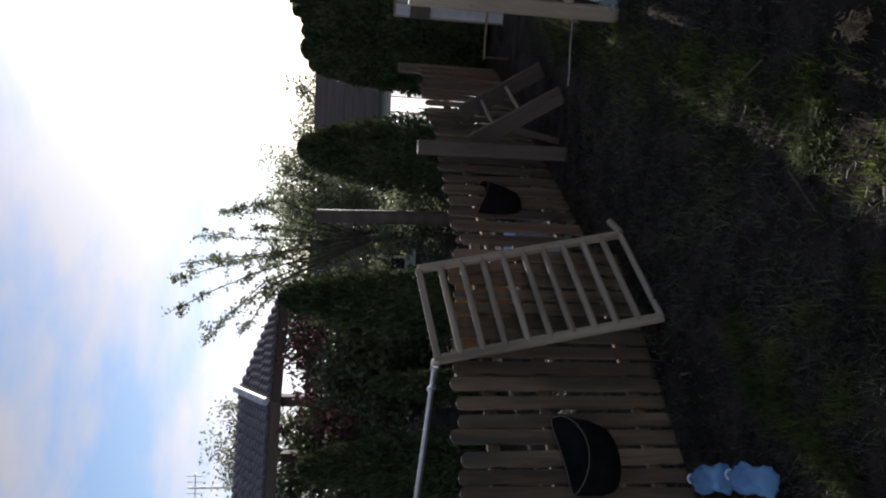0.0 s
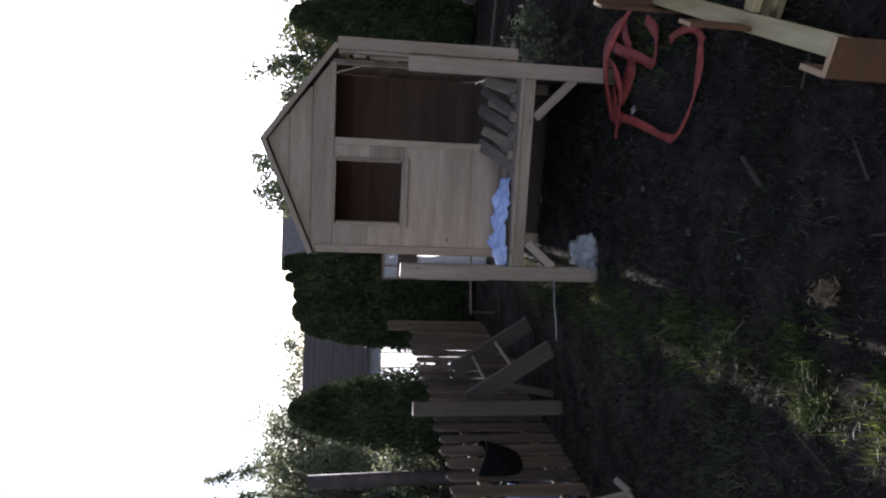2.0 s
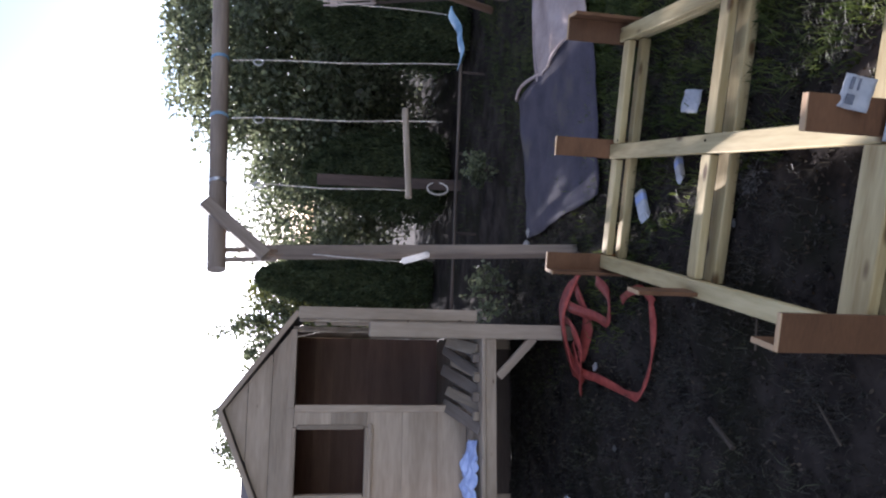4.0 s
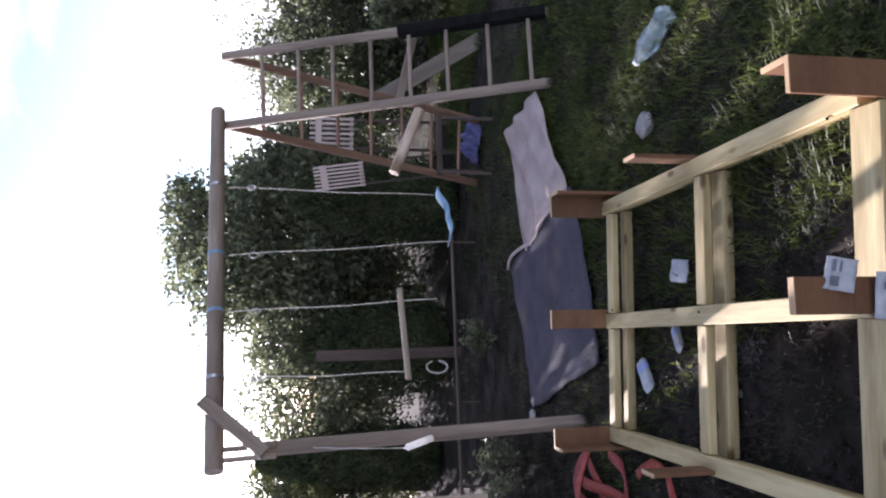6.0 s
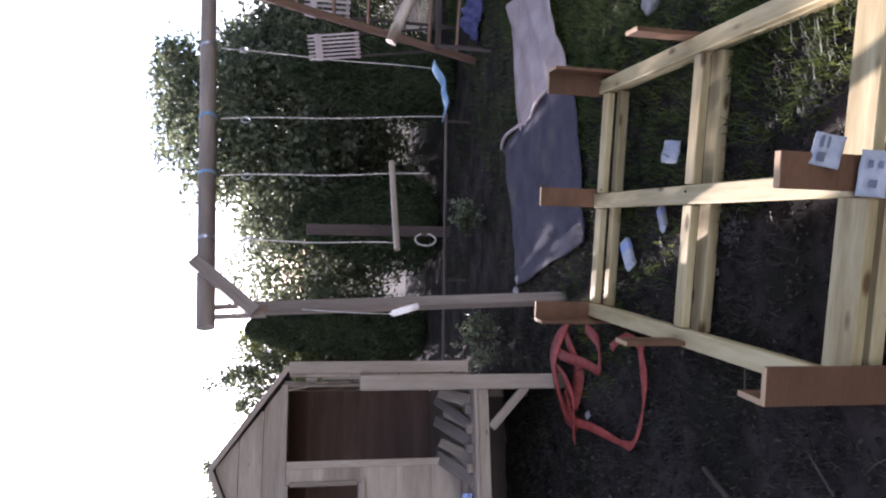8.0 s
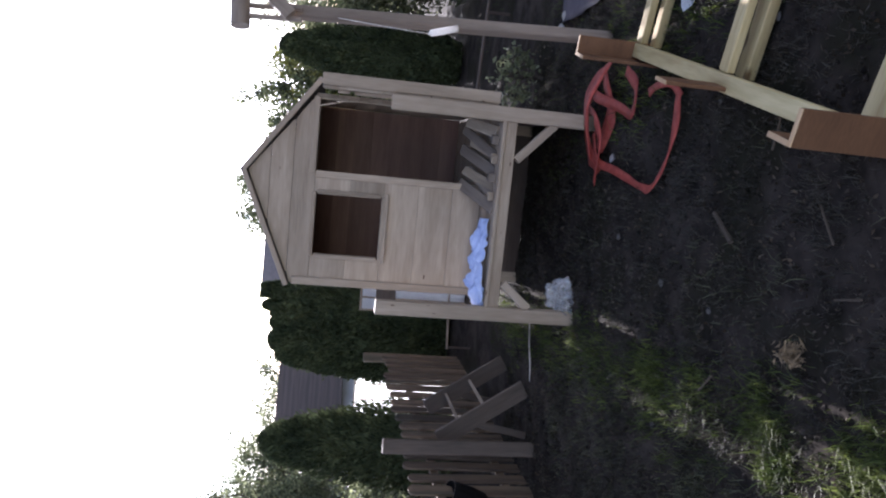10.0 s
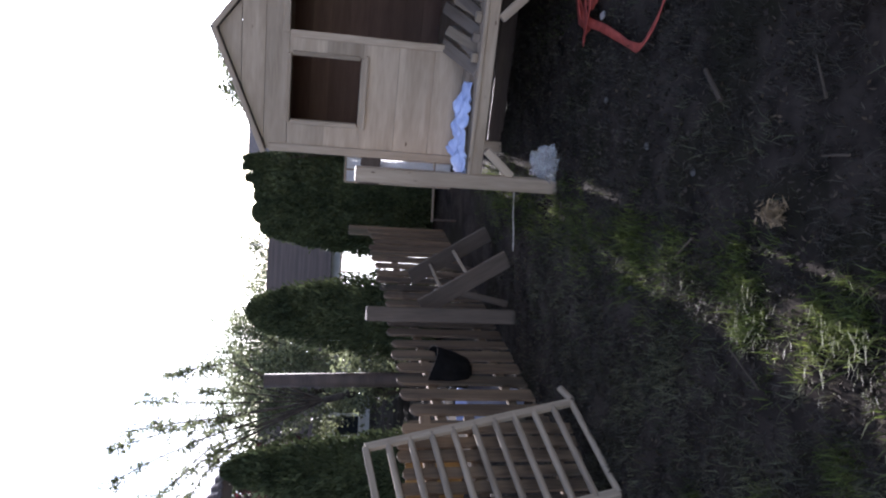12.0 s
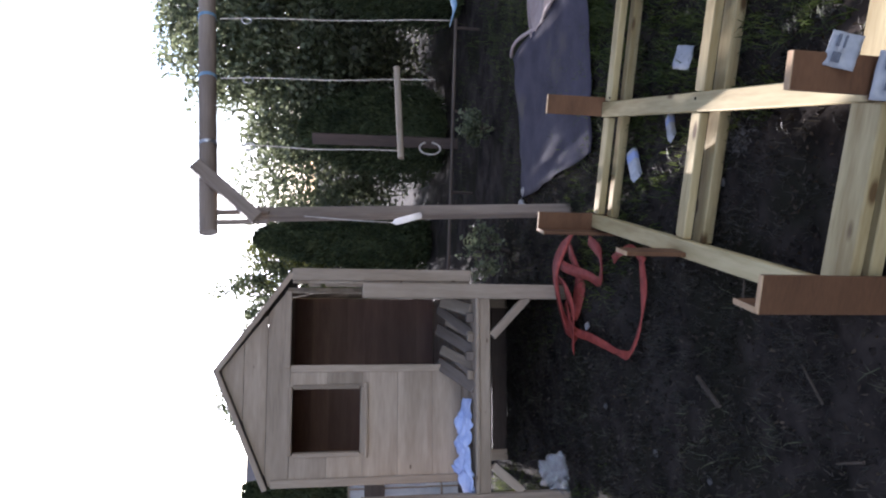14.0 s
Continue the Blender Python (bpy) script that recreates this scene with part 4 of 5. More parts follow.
for k, (x, y, a, ln) in enumerate(((1.36, 2.38, 30, 0.17), (1.60, 2.0, -40, 0.12), (0.95, 1.75, 80, 0.1), (1.72, 2.9, 60, 0.10), (1.2, 1.8, 10, 0.14), (0.3, 2.2, 50, 0.2), (0.75, 2.6, 120, 0.14))):
    tw = rod("stick", (-ln / 2, 0, 0), (ln / 2, 0, 0.01), 0.011 if k == 0 else 0.005, TWIG, None, 0.003 if k else 0.009, 7)
    tw.matrix_basis = pose(x, y, 0.02, 0, 0, a) @ tw.matrix_basis
    tagged(tw, "short dry stick lying on the dark soil", "stick", "sticks on the soil")
cord = put("thin_rope", tube_mesh("thin_rope", [(1.55, 5.2, 0.08), (1.38, 4.97, 0.03), (1.2, 5.0, 0.025), (1.05, 4.96, 0.03), (0.93, 5.0, 0.02)], 0.006, ROPE))
tagged(cord, "pale thin rope lying across the grass", "rope")

g = np.random.default_rng(5)
c = np.stack([g.normal(0, 0.020, 260), g.normal(0, 0.020, 260), np.abs(g.normal(0.024, 0.020, 260))], 1)
clump = put("dry_grass_clump", cards("dry_grass_clump", c, 0.038, 0.006, DRY, np.array([0, 0, 0.5]), 1.0, 5), None, pose(0.815, 2.02, 0.010))
tagged(clump, "dry straw-coloured grass clump on the soil", "grass clump")


# ---- plants ----
def tapered(name, pts, r0, r1, parent, mat=BARK, sides=8):
    pts = [Vector(p) for p in pts]
    verts, faces = [], []
    for i, p in enumerate(pts):
        d = (pts[min(i + 1, len(pts) - 1)] - pts[max(i - 1, 0)]).normalized()
        u = d.cross(Vector((0.31, 0.95, 0.05))).normalized()
        v = d.cross(u)
        r = r0 + (r1 - r0) * i / (len(pts) - 1)
        for k in range(sides):
            t = 2 * math.pi * k / sides
            verts.append(p + r * (1 + 0.12 * noise.noise(p * 9 + Vector((k, 0, 0)))) * (math.cos(t) * u + math.sin(t) * v))
    for i in range(len(pts) - 1):
        for k in range(sides):
            a, b = i * sides + k, i * sides + (k + 1) % sides
            faces.append((a, b, b + sides, a + sides))
    faces.append(tuple(range((len(pts) - 1) * sides, len(pts) * sides)))
    return put(name, mesh_of(name, verts, faces, mat, True), parent)


def cypress(x, y, r, h, seed, label="dark green columnar cypress in the garden hedge", n=15000):
    g = np.random.default_rng(seed)
    c = thing("cypress", pose(x, y, 0), label, "cypress", "columnar cypresses")
    tapered("trunk", [(0, 0, -0.05), (0.01, 0, h * 0.3), (0, 0.01, h * 0.7)], r * 0.16, r * 0.05, c)

    def girth(f):
        return r * np.clip(np.minimum(1.0, 0.62 + 2.2 * f) * np.power(np.clip(1 - f, 0, 1), 0.42) * 1.10, 0.02, 1.2)
    f = g.uniform(0.0, 1.0, n) ** 0.9
    a = g.uniform(0, 2 * math.pi, n)
    lump = 1 + 0.16 * np.sin(a * 5 + seed + f * 21) * np.sin(f * 17 + seed) + 0.10 * g.normal(size=n)
    rad = girth(f) * lump * np.where(g.random(n) < 0.30, g.uniform(0.45, 0.95, n), 1.0)
    p = np.stack([rad * np.cos(a), rad * np.sin(a), 0.04 + f * h * 0.97], 1)
    lean = np.stack([np.cos(a) * 0.8, np.sin(a) * 0.8, np.full(n, 1.5)], 1)
    put("crown", cards("crown", p, 0.062, 0.024, CYPRESS, lean, 0.5, seed), c)
    prof = [(float(girth(np.array(q))) * 0.80, 0.03 + q * h * 0.93) for q in np.linspace(0, 0.97, 12)]
    put("inner_crown", lathe_mesh("inner_crown", prof, CYPRESS, 14, 0.25, seed), c)
    return c


def tree(name, x, y, h, r, seed, label, n=7000, mat=LEAF, low=0.25, limbs=9, leaf=0.075, clumps=60, lean=(0, 0), squash=1.0, twigs=0, inner=0):
    g = np.random.default_rng(seed)
    t = thing(name, pose(x, y, 0), label, "tree" if h > 1.3 else "bush")
    top = Vector((lean[0], lean[1], h * 0.72))
    tapered("trunk", [(0, 0, -0.05), top * 0.3 + Vector((0.03, 0.02, 0)), top * 0.65 - Vector((0.02, 0.03, 0)), top], 0.035 * h * 0.6 + 0.012, 0.012, t)
    ends = []
    for k in range(limbs):
        f = 0.25 + 0.7 * k / limbs
        a = k * 2.4 + g.uniform(-0.4, 0.4)
        s = top * f
        e = Vector((lean[0] + r * 0.8 * math.cos(a), lean[1] + r * 0.8 * math.sin(a) * squash, h * (low + (1 - low) * g.uniform(0.35, 0.98))))
        m1 = s.lerp(e, 0.5) + Vector((0, 0, 0.06 * h))
        tapered("limb", [s, s.lerp(m1, 0.6), m1, e], 0.011 * h * 0.5 + 0.004, 0.004, t, sides=6)
        ends += [m1, e, m1.lerp(e, 0.5)]
    if twigs:
        for k in range(twigs):
            b = ends[int(g.integers(0, len(ends)))]
            d = Vector((g.normal() * 0.8, g.normal() * 0.8, abs(g.normal()) + 0.25)).normalized() * g.uniform(0.3, 0.85)
            e = b + d
            tapered("twig", [b, b + d * 0.5 + Vector((0, 0, 0.03)), e], 0.008, 0.003, t, sides=5)
            ends += [b + d * 0.4, b + d * 0.7, e, b + d * 0.9]
    mid = np.array([lean[0], lean[1], h * (low + 1) / 2])
    cl = []
    while len(cl) < max(clumps, 1):
        d = g.uniform(-1, 1, 3)
        if 0.25 < d @ d < 1:
            cl.append(mid + d * np.array([r, r * squash, h * (1 - low) / 2]) * 0.92)
    cl = np.array(cl + [np.array(e) for e in ends])
    pick = g.integers(0, len(cl), n)
    size = g.uniform(0.5, 1.3, len(cl))[pick, None]
    p = cl[pick] + np.clip(g.normal(size=(n, 3)), -1.5, 1.5) * size * (r * 0.15 if not twigs else 0.085)
    p[:, 2] = np.maximum(p[:, 2], 0.03)
    put("crown", cards("crown", p, leaf, leaf * 0.6, mat, np.array([0, 0, -0.3]), 1.0, seed), t)
    if inner:
        d = g.normal(size=(inner, 3))
        d *= (g.uniform(0, 1, inner) ** 0.4 / np.linalg.norm(d, axis=1))[:, None]
        q = mid + d * np.array([r, r * squash, h * (1 - low) / 2]) * 0.80
        q[:, 2] = np.maximum(q[:, 2], 0.05)
        put("inner_leaves", cards("inner_leaves", q, leaf * 1.7, leaf * 1.1, mat, np.array([0, 0, -0.3]), 1.0, seed + 500), t)
    return t


# The slim ones at x 1.99 to 2.22 are added to shade the soil.
for k, (x, y, r, h) in enumerate(((-1.05, 7.0, 0.33, 2.20), (0.42, 7.95, 0.44, 2.12), (-2.52, 6.35, 0.30, 1.92), (-1.80, 6.6, 0.15, 1.25),
                                  (6.75, 5.15, 0.44, 1.88), (5.95, 6.75, 0.55, 1.74), (5.2, 8.1, 0.38, 2.32), (1.41, 8.62, 0.265, 2.06), (1.80, 8.69, 0.285, 2.16),
                                  (1.58, 8.55, 0.38, 2.16), (1.88, 8.43, 0.30, 2.15), (1.99, 8.59, 0.20, 2.26), (2.11, 8.48, 0.14, 2.28), (2.22, 8.60, 0.15, 2.30), (3.45, 7.4, 0.45, 2.22))):
    cypress(x, y, r, h, 20 + k)



def old_apple_tree(x, y, seed):
    """A low forked trunk from which long leafy shoots arch up and out over the gazebo's roof."""
    g = np.random.default_rng(seed)
    t = thing("apple_tree", pose(x, y, 0), "old apple tree with long thin leafy shoots behind the fence", "tree")
    fork = Vector((-0.12, 0.0, 1.15))
    tapered("trunk", [(0, 0, -0.05), (0.03, 0.02, 0.4), (-0.04, 0.0, 0.85), fork], 0.075, 0.05, t)
    spots = []
    tips = ((-0.91, 4.11), (-1.83, 3.60), (-0.18, 3.72), (0.20, 3.38), (0.37, 2.80), (-1.62, 3.02), (-1.18, 3.86), (-0.52, 3.82), (-1.28, 3.20), (-0.57, 3.39), (0.02, 2.86), (-1.10, 2.66), (0.55, 2.35), (-0.35, 2.70))
    for u, z in tips:
        end = Vector((u, g.uniform(-0.5, 0.6), z))
        mid = fork.lerp(end, 0.5) + Vector((g.normal() * 0.10, g.normal() * 0.10, 0.16 + 0.10 * abs(u)))
        pts = [fork, fork.lerp(mid, 0.5) + Vector((0, 0, 0.03)), mid, mid.lerp(end, 0.5) + Vector((0, 0, 0.05)), end]
        tapered("limb", pts, 0.017, 0.005, t, sides=6)
        for k in range(26):
            f = g.uniform(0.30, 1.0) ** 0.8
            a = f * 4
            i = min(int(a), 3)
            base = pts[i].lerp(pts[i + 1], a - i)
            if k % 3 == 0:
                d = Vector((g.normal() * 0.5 - 0.25, g.normal() * 0.5, g.uniform(0.1, 1.0))).normalized() * g.uniform(0.12, 0.42) * (1.15 - 0.6 * f)
                tapered("twig", [base, base + d * 0.5 + Vector((0, 0, 0.015)), base + d], 0.005, 0.002, t, sides=4)
                spots += [base + d * q for q in (0.35, 0.6, 0.85, 1.0)]
            spots.append(base)
    c = np.array([tuple(q) for q in spots])
    pick = g.integers(0, len(c), 4200)
    put("crown", cards("crown", c[pick] + g.normal(size=(4200, 3)) * 0.034, 0.060, 0.034, LEAF, np.array([0, 0, 0.2]), 1.0, seed), t)
    return t


old_apple_tree(-0.72, 10.5, 41)
tree("garden_tree", -0.35, 13.6, 3.0, 1.0, 42, "rounded green garden tree behind the hedge", 10000, LEAF, 0.42, leaf=0.062)
tree("garden_tree", 1.5, 22.0, 3.25, 1.35, 43, "rounded green garden tree behind the white house", 7000, LEAF, 0.3, leaf=0.10)
tree("garden_tree", -0.9, 12.4, 2.7, 0.9, 44, "loose green garden tree behind the cypress", 9500, LEAF, 0.1, leaf=0.060)
tree("garden_tree", -5.2, 13.0, 3.9, 1.1, 45, "green garden tree rising behind the gazebo roof", 8000, LEAF, 0.3, leaf=0.070)
# Two bushes added in the gap to break up sunlight on the soil.
tree("hedge_bush", 2.52, 8.2, 1.90, 0.22, 70, "added thin bush dappling the sun beside the playhouse", 420, HEDGE, 0.55, 5, leaf=0.075, clumps=12)
tree("hedge_bush", 2.34, 8.5, 2.28, 0.30, 72, "added sparse twiggy bush screening the sun beside the playhouse", 950, HEDGE, 0.58, 6, leaf=0.06, clumps=18)
tree("garden_tree", 7.75, 22.8, 4.6, 1.25, 71, "loose green tree far behind the playhouse roof", 7000, LEAF, 0.35, leaf=0.11)
tree("apple_tree", 7.55, 6.45, 3.62, 1.32, 46, "dense leafy apple tree behind the swing set", 26000, LEAF, 0.10, leaf=0.080, clumps=90, inner=1100)
tree("apple_tree", 6.55, 8.2, 2.74, 1.15, 47, "leafy apple tree in the garden's back hedge", 12500, LEAF, 0.05, leaf=0.070, clumps=80)
tree("hazel_bush", 5.3, 9.2, 2.55, 0.8, 48, "yellowing leafy bush between the dark cypresses", 7000, LEAF_PALE, 0.05, leaf=0.06)
tree("garden_tree", 5.0, 9.25, 2.95, 0.62, 49, "slim green tree behind the playhouse roof", 4500, LEAF, 0.25, leaf=0.065)
tree("hedge_bush", 6.3, 10.2, 2.35, 1.3, 66, "dense dark hedge bush behind the apple trees", 11000, HEDGE, 0.0, leaf=0.07, clumps=90)
tree("hedge_bush", 8.3, 9.0, 2.4, 1.4, 67, "dense dark hedge bush behind the apple trees", 11000, HEDGE, 0.0, leaf=0.07, clumps=90)
tree("hedge_bush", 11.7, 8.7, 2.4, 1.2, 68, "dense dark hedge bush behind the apple trees", 11000, HEDGE, 0.0, leaf=0.07, clumps=90)
tree("apple_tree", 8.45, 6.4, 2.65, 1.0, 50, "leafy apple tree at the garden's edge", 15000, LEAF, 0.05, leaf=0.062, clumps=100, inner=3000)
tree("hedge_bush", 11.6, 6.35, 2.80, 1.3, 51, "broad dark hedge bush at the garden's end", 15000, LEAF, 0.02, leaf=0.068, clumps=110, inner=2500)
tree("hedge_bush", 11.3, 4.4, 2.72, 1.3, 52, "broad dark hedge bush at the garden's end", 15000, LEAF, 0.02, leaf=0.068, clumps=110, inner=2500)
tree("hedge_bush", 12.2, 2.6, 2.48, 1.4, 53, "broad dark hedge bush at the garden's end", 12000, LEAF, 0.02, leaf=0.07, clumps=110, inner=2500)
# Added bush: covers and darkens sunlit soil that should lie in shadow.
tree("hedge_bush", 9.8, 5.5, 1.45, 1.0, 75, "added low dark bush shading the far soil", 7000, HEDGE, 0.0, leaf=0.07, inner=1500)
tree("sunlit_bush", 8.9, 3.45, 1.15, 0.75, 54, "light green leafy bush on the lawn's edge", 5000, LEAF, 0.02, leaf=0.085)
tree("low_bush", 4.44, 4.70, 0.31, 0.17, 55, "small light green bush in the bare bed", 620, LEAF, 0.05, leaf=0.048, clumps=20)
tree("low_bush", 3.25, 4.75, 0.38, 0.26, 56, "low grey-green bush behind the swing post", 380, LEAF, 0.05, leaf=0.05, clumps=24)
tree("hedge_bush", -2.6, 12.2, 2.80, 1.2, 64, "tall dark hedge bush behind the gazebo", 7000, HEDGE, 0.0, leaf=0.09, inner=2500)
tree("hedge_bush", -4.6, 11.6, 2.78, 1.3, 65, "tall dark hedge bush behind the gazebo", 7000, HEDGE, 0.0, leaf=0.09, inner=2500)
tree("crimson_shrub", -1.9, 9.4, 2.28, 0.7, 57, "crimson-leaved shrub under the gazebo eave", 3600, FLOWER, 0.15, leaf=0.07)
tree("crimson_shrub", -2.7, 9.0, 2.36, 0.6, 58, "crimson-leaved shrub under the gazebo eave", 2600, FLOWER, 0.2, leaf=0.07)
tree("hedge_bush", -2.1, 8.3, 2.0, 0.8, 59, "dense dark hedge bush behind the near fence", 6000, HEDGE, 0.0, leaf=0.07, inner=2000)
tree("hedge_bush", -3.6, 7.6, 1.85, 0.9, 60, "dense dark hedge bush behind the near fence", 6000, HEDGE, 0.0, leaf=0.07, inner=2000)
tree("hedge_bush", -0.2, 10.6, 0.95, 0.9, 61, "green hedge bush behind the low fence", 5000, LEAF, 0.0, leaf=0.07)
tree("hedge_bush", 7.6, 7.6, 2.2, 1.3, 62, "broad leafy hedge bush behind the apple trees", 13000, LEAF, 0.0, leaf=0.066, inner=3000)

old_pole = tapered("old_pole", [(-0.24, 7.4, -0.1), (-0.25, 7.4, 0.8), (-0.27, 7.42, 1.86)], 0.078, 0.07, None, GAZ, 12)
tagged(old_pole, "dark upright wooden pole behind the low fence", "pole")


# ---- gazebo with a tiled roof ----
def gazebo():
    z = thing("gazebo", Matrix.Identity(4), "dark timber gazebo with a brown tiled hip roof", "gazebo")
    C, R, L = Vector((-2.94, 9.35, 2.46)), Vector((-1.78, 11.0, 2.50)), Vector((-6.4, 8.05, 2.46))
    P, Q = Vector((-3.10, 10.35, 2.97)), Vector((-6.0, 9.2, 2.97))
    for name, quad in (("roof_slope", (C, R, P + (R - C) * 0.02, P)), ("roof_slope", (L, C, P, Q))):
        a, b, c, d = quad
        nrm = (b - a).cross(d - a).normalized()
        if nrm.z < 0:
            nrm = -nrm
        verts = [a, b, c, d] + [q - nrm * 0.05 for q in quad]
        slope = put(name, mesh_of(name, verts, [(0, 1, 2, 3), (7, 6, 5, 4), (0, 4, 5, 1), (1, 5, 6, 2), (2, 6, 7, 3), (3, 7, 4, 0)], ROOF), z)
        rows, span = 11, (b - a).length
        for j in range(rows):
            f = (j + 0.45) / rows
            p0, p1 = a.lerp(d, f), b.lerp(c, f)
            n = max(1, int((p1 - p0).length / 0.14))
            for i in range(n):
                ctr = p0.lerp(p1, (i + 0.5) / n) + nrm * 0.028
                x = (b - a).normalized()
                up = (d - a) - x * (d - a).dot(x)
                up.normalize()
                m = Matrix((x, up, nrm)).transposed().to_4x4()
                put("tile", tile_mesh(), slope, Matrix.Translation(ctr) @ m @ pose(0, 0, 0, 7, 0, 0))
    for k in range(9):
        q0, q1 = C.lerp(P, k / 9), C.lerp(P, (k + 1.15) / 9)
        rod("ridge_tile", q0 + Vector((0, 0, 0.05)), q1 + Vector((0, 0, 0.065)), 0.05, RIDGE, z, 0.06, 10)
    beam("fascia", L - Vector((0, 0, 0.07)), C - Vector((0, 0, 0.07)), 0.03, 0.14, GAZ, z)
    beam("fascia", C - Vector((0, 0, 0.07)), R - Vector((0, 0, 0.07)), 0.03, 0.14, GAZ, z)
    for p in ((-2.98, 9.55), (-1.95, 11.0), (-4.6, 8.95), (-6.2, 8.3), (-5.9, 10.0), (-4.4, 11.0)):
        beam("post", (*p, -0.05), (*p, 2.42), 0.14, 0.14, GAZ, z, (0, 1, 0))
    for p0, p1 in (((-2.98, 9.55), (-4.6, 8.95)), ((-4.6, 8.95), (-6.2, 8.3)), ((-2.98, 9.55), (-1.95, 11.0))):
        beam("rail", (*p0, 0.85), (*p1, 0.85), 0.06, 0.10, GAZ, z)
    return z


def tile_mesh():
    if "tile" not in MESHES:
        xs = np.linspace(-0.07, 0.07, 7)
        lo = [[(x, y, 0.012 * math.cos(x / 0.07 * math.pi) * (1 if y < 0 else 0.7)) for x in xs] for y in (-0.066, 0.066)]
        MESHES["tile"] = quad_strip("tile", lo, TILE, 0.012)
    return MESHES["tile"]


gazebo()
mast = thing("roof_aerial", pose(-5.2, 11.6, 0), "thin television aerial on a mast behind the gazebo", "aerial")
rod("mast", (0, 0, 0), (0, 0, 3.95), 0.018, METAL, mast)
rod("boom", (-0.25, 0, 3.85), (0.25, 0, 3.85), 0.008, METAL, mast)
for k in range(5):
    rod("element", (-0.2 + 0.1 * k, 0, 3.72), (-0.2 + 0.1 * k, 0, 3.98), 0.006, METAL, mast, sides=6)
flag = rod("flag_pole", (2.35, 22.0, 0), (2.35, 22.0, 4.0), 0.03, METAL, None, 0.015)
tagged(flag, "slim pale pole rising above the far hedge", "pole")


# ---- far houses ----
def house(x, y, yaw, w, d, wall_h, roof_h, label, wall=RENDER_WHITE, roof=RED_ROOF, rows=((0.9, 1.6),), chimney=False):
    h = thing("house", pose(x, y, 0, 0, 0, yaw), label, "house")
    bm = bmesh.new()
    bmesh.ops.create_cube(bm, size=1.0, matrix=Matrix.Translation((0, 0, wall_h / 2)) @ Matrix.Diagonal((w, d, wall_h, 1)))
    part("wall", bm, wall, h)
    bm = bmesh.new()
    e = 0.35
    q = [bm.verts.new(p) for p in ((-w / 2 - e, -d / 2 - e, wall_h + 0.003), (w / 2 + e, -d / 2 - e, wall_h + 0.003), (w / 2 + e, d / 2 + e, wall_h + 0.003), (-w / 2 - e, d / 2 + e, wall_h + 0.003),
                                   (-w / 2 - e, 0, wall_h + roof_h), (w / 2 + e, 0, wall_h + roof_h))]
    for f in ((0, 1, 5, 4), (2, 3, 4, 5), (0, 4, 3), (1, 2, 5), (3, 2, 1, 0)):
        bm.faces.new([q[i] for i in f])
    rf = part("roof", bm, roof, h)
    if chimney:
        put("chimney", box_mesh(0.5, 0.5, 1.0, STONE, 0.02), rf, pose(0.6, 0, wall_h + roof_h + 0.1))
    n = int(w / 2.2)
    for a, b in rows:
        for k in range(n):
            u = -w / 2 + (k + 0.5) * w / n
            wd = put("window", box_mesh(0.9, 0.06, b - a, DARK_GLASS, 0), h, pose(u, -d / 2 - 0.01, (a + b) / 2))
            for fz in (-1, 1):
                put("window_frame", box_mesh(1.0, 0.09, 0.07, WHITE, 0.005), wd, pose(0, -0.01, fz * (b - a) / 2))
            for fx in (-1, 0, 1):
                put("window_frame", box_mesh(0.06, 0.088, b - a - 0.07, WHITE, 0.005), wd, pose(fx * 0.45, -0.012, 0))
    return h


house(0.5, 18.0, 4, 12.0, 5.0, 0.95, 1.45, "low white rendered house with a dark roof behind the hedge", roof=GAZ, rows=((0.2, 0.75),))
house(8.1, 27.4, -12, 4.2, 5.0, 2.4, 1.4, "far house with a dark roof behind the playhouse", roof=TILE)
house(26.5, 8.5, -70, 8.0, 6.0, 1.9, 0.9, "far house beyond the hedge at the garden's end", chimney=True)
hook = put("vent_pipe", tube_mesh("vent_pipe", [(21.0, 9.0, 0.0), (21.0, 9.0, 3.05)] + [(21.0, 9.0 + 0.15 - 0.15 * math.cos(a), 3.05 + 0.15 * math.sin(a)) for a in np.linspace(0.3, 3.0, 8)], 0.05, GAZ, 8))
tagged(hook, "thin dark vent pipe with a bent top", "pipe")


# ---- white slatted garden seats, edging rail, blue sheet ----
def slatted_seat(m, label):
    s = thing("garden_bench", m, label, "garden seat", "slatted garden seats")
    for k in range(7):
        beam("slat", (-0.165 + k * 0.055, 0, 1.10), (-0.165 + k * 0.055, 0.04, 1.60), 0.030, 0.016, BEIGE, s, (0, 1, 0))
    for z in (1.13, 1.50):
        beam("rail", (-0.19, 0.03, z), (0.19, 0.03, z), 0.02, 0.07 if z > 1.3 else 0.04, BEIGE, s)
    for u in (-0.16, 0.16):
        beam("leg", (u, 0.06, -0.06), (u, 0.06, 1.46), 0.035, 0.035, GAZ, s, (0, 1, 0))
    return s


slatted_seat(pose(7.40, 4.72, 0.06, 0, 0, -54), "weathered beige slatted garden seat back among the bushes")
slatted_seat(pose(6.38, 4.26, 0.02, 0, -8, -50) @ Matrix.Diagonal((0.66, 1, 1, 1)), "weathered beige slatted garden seat back tilted among the bushes")


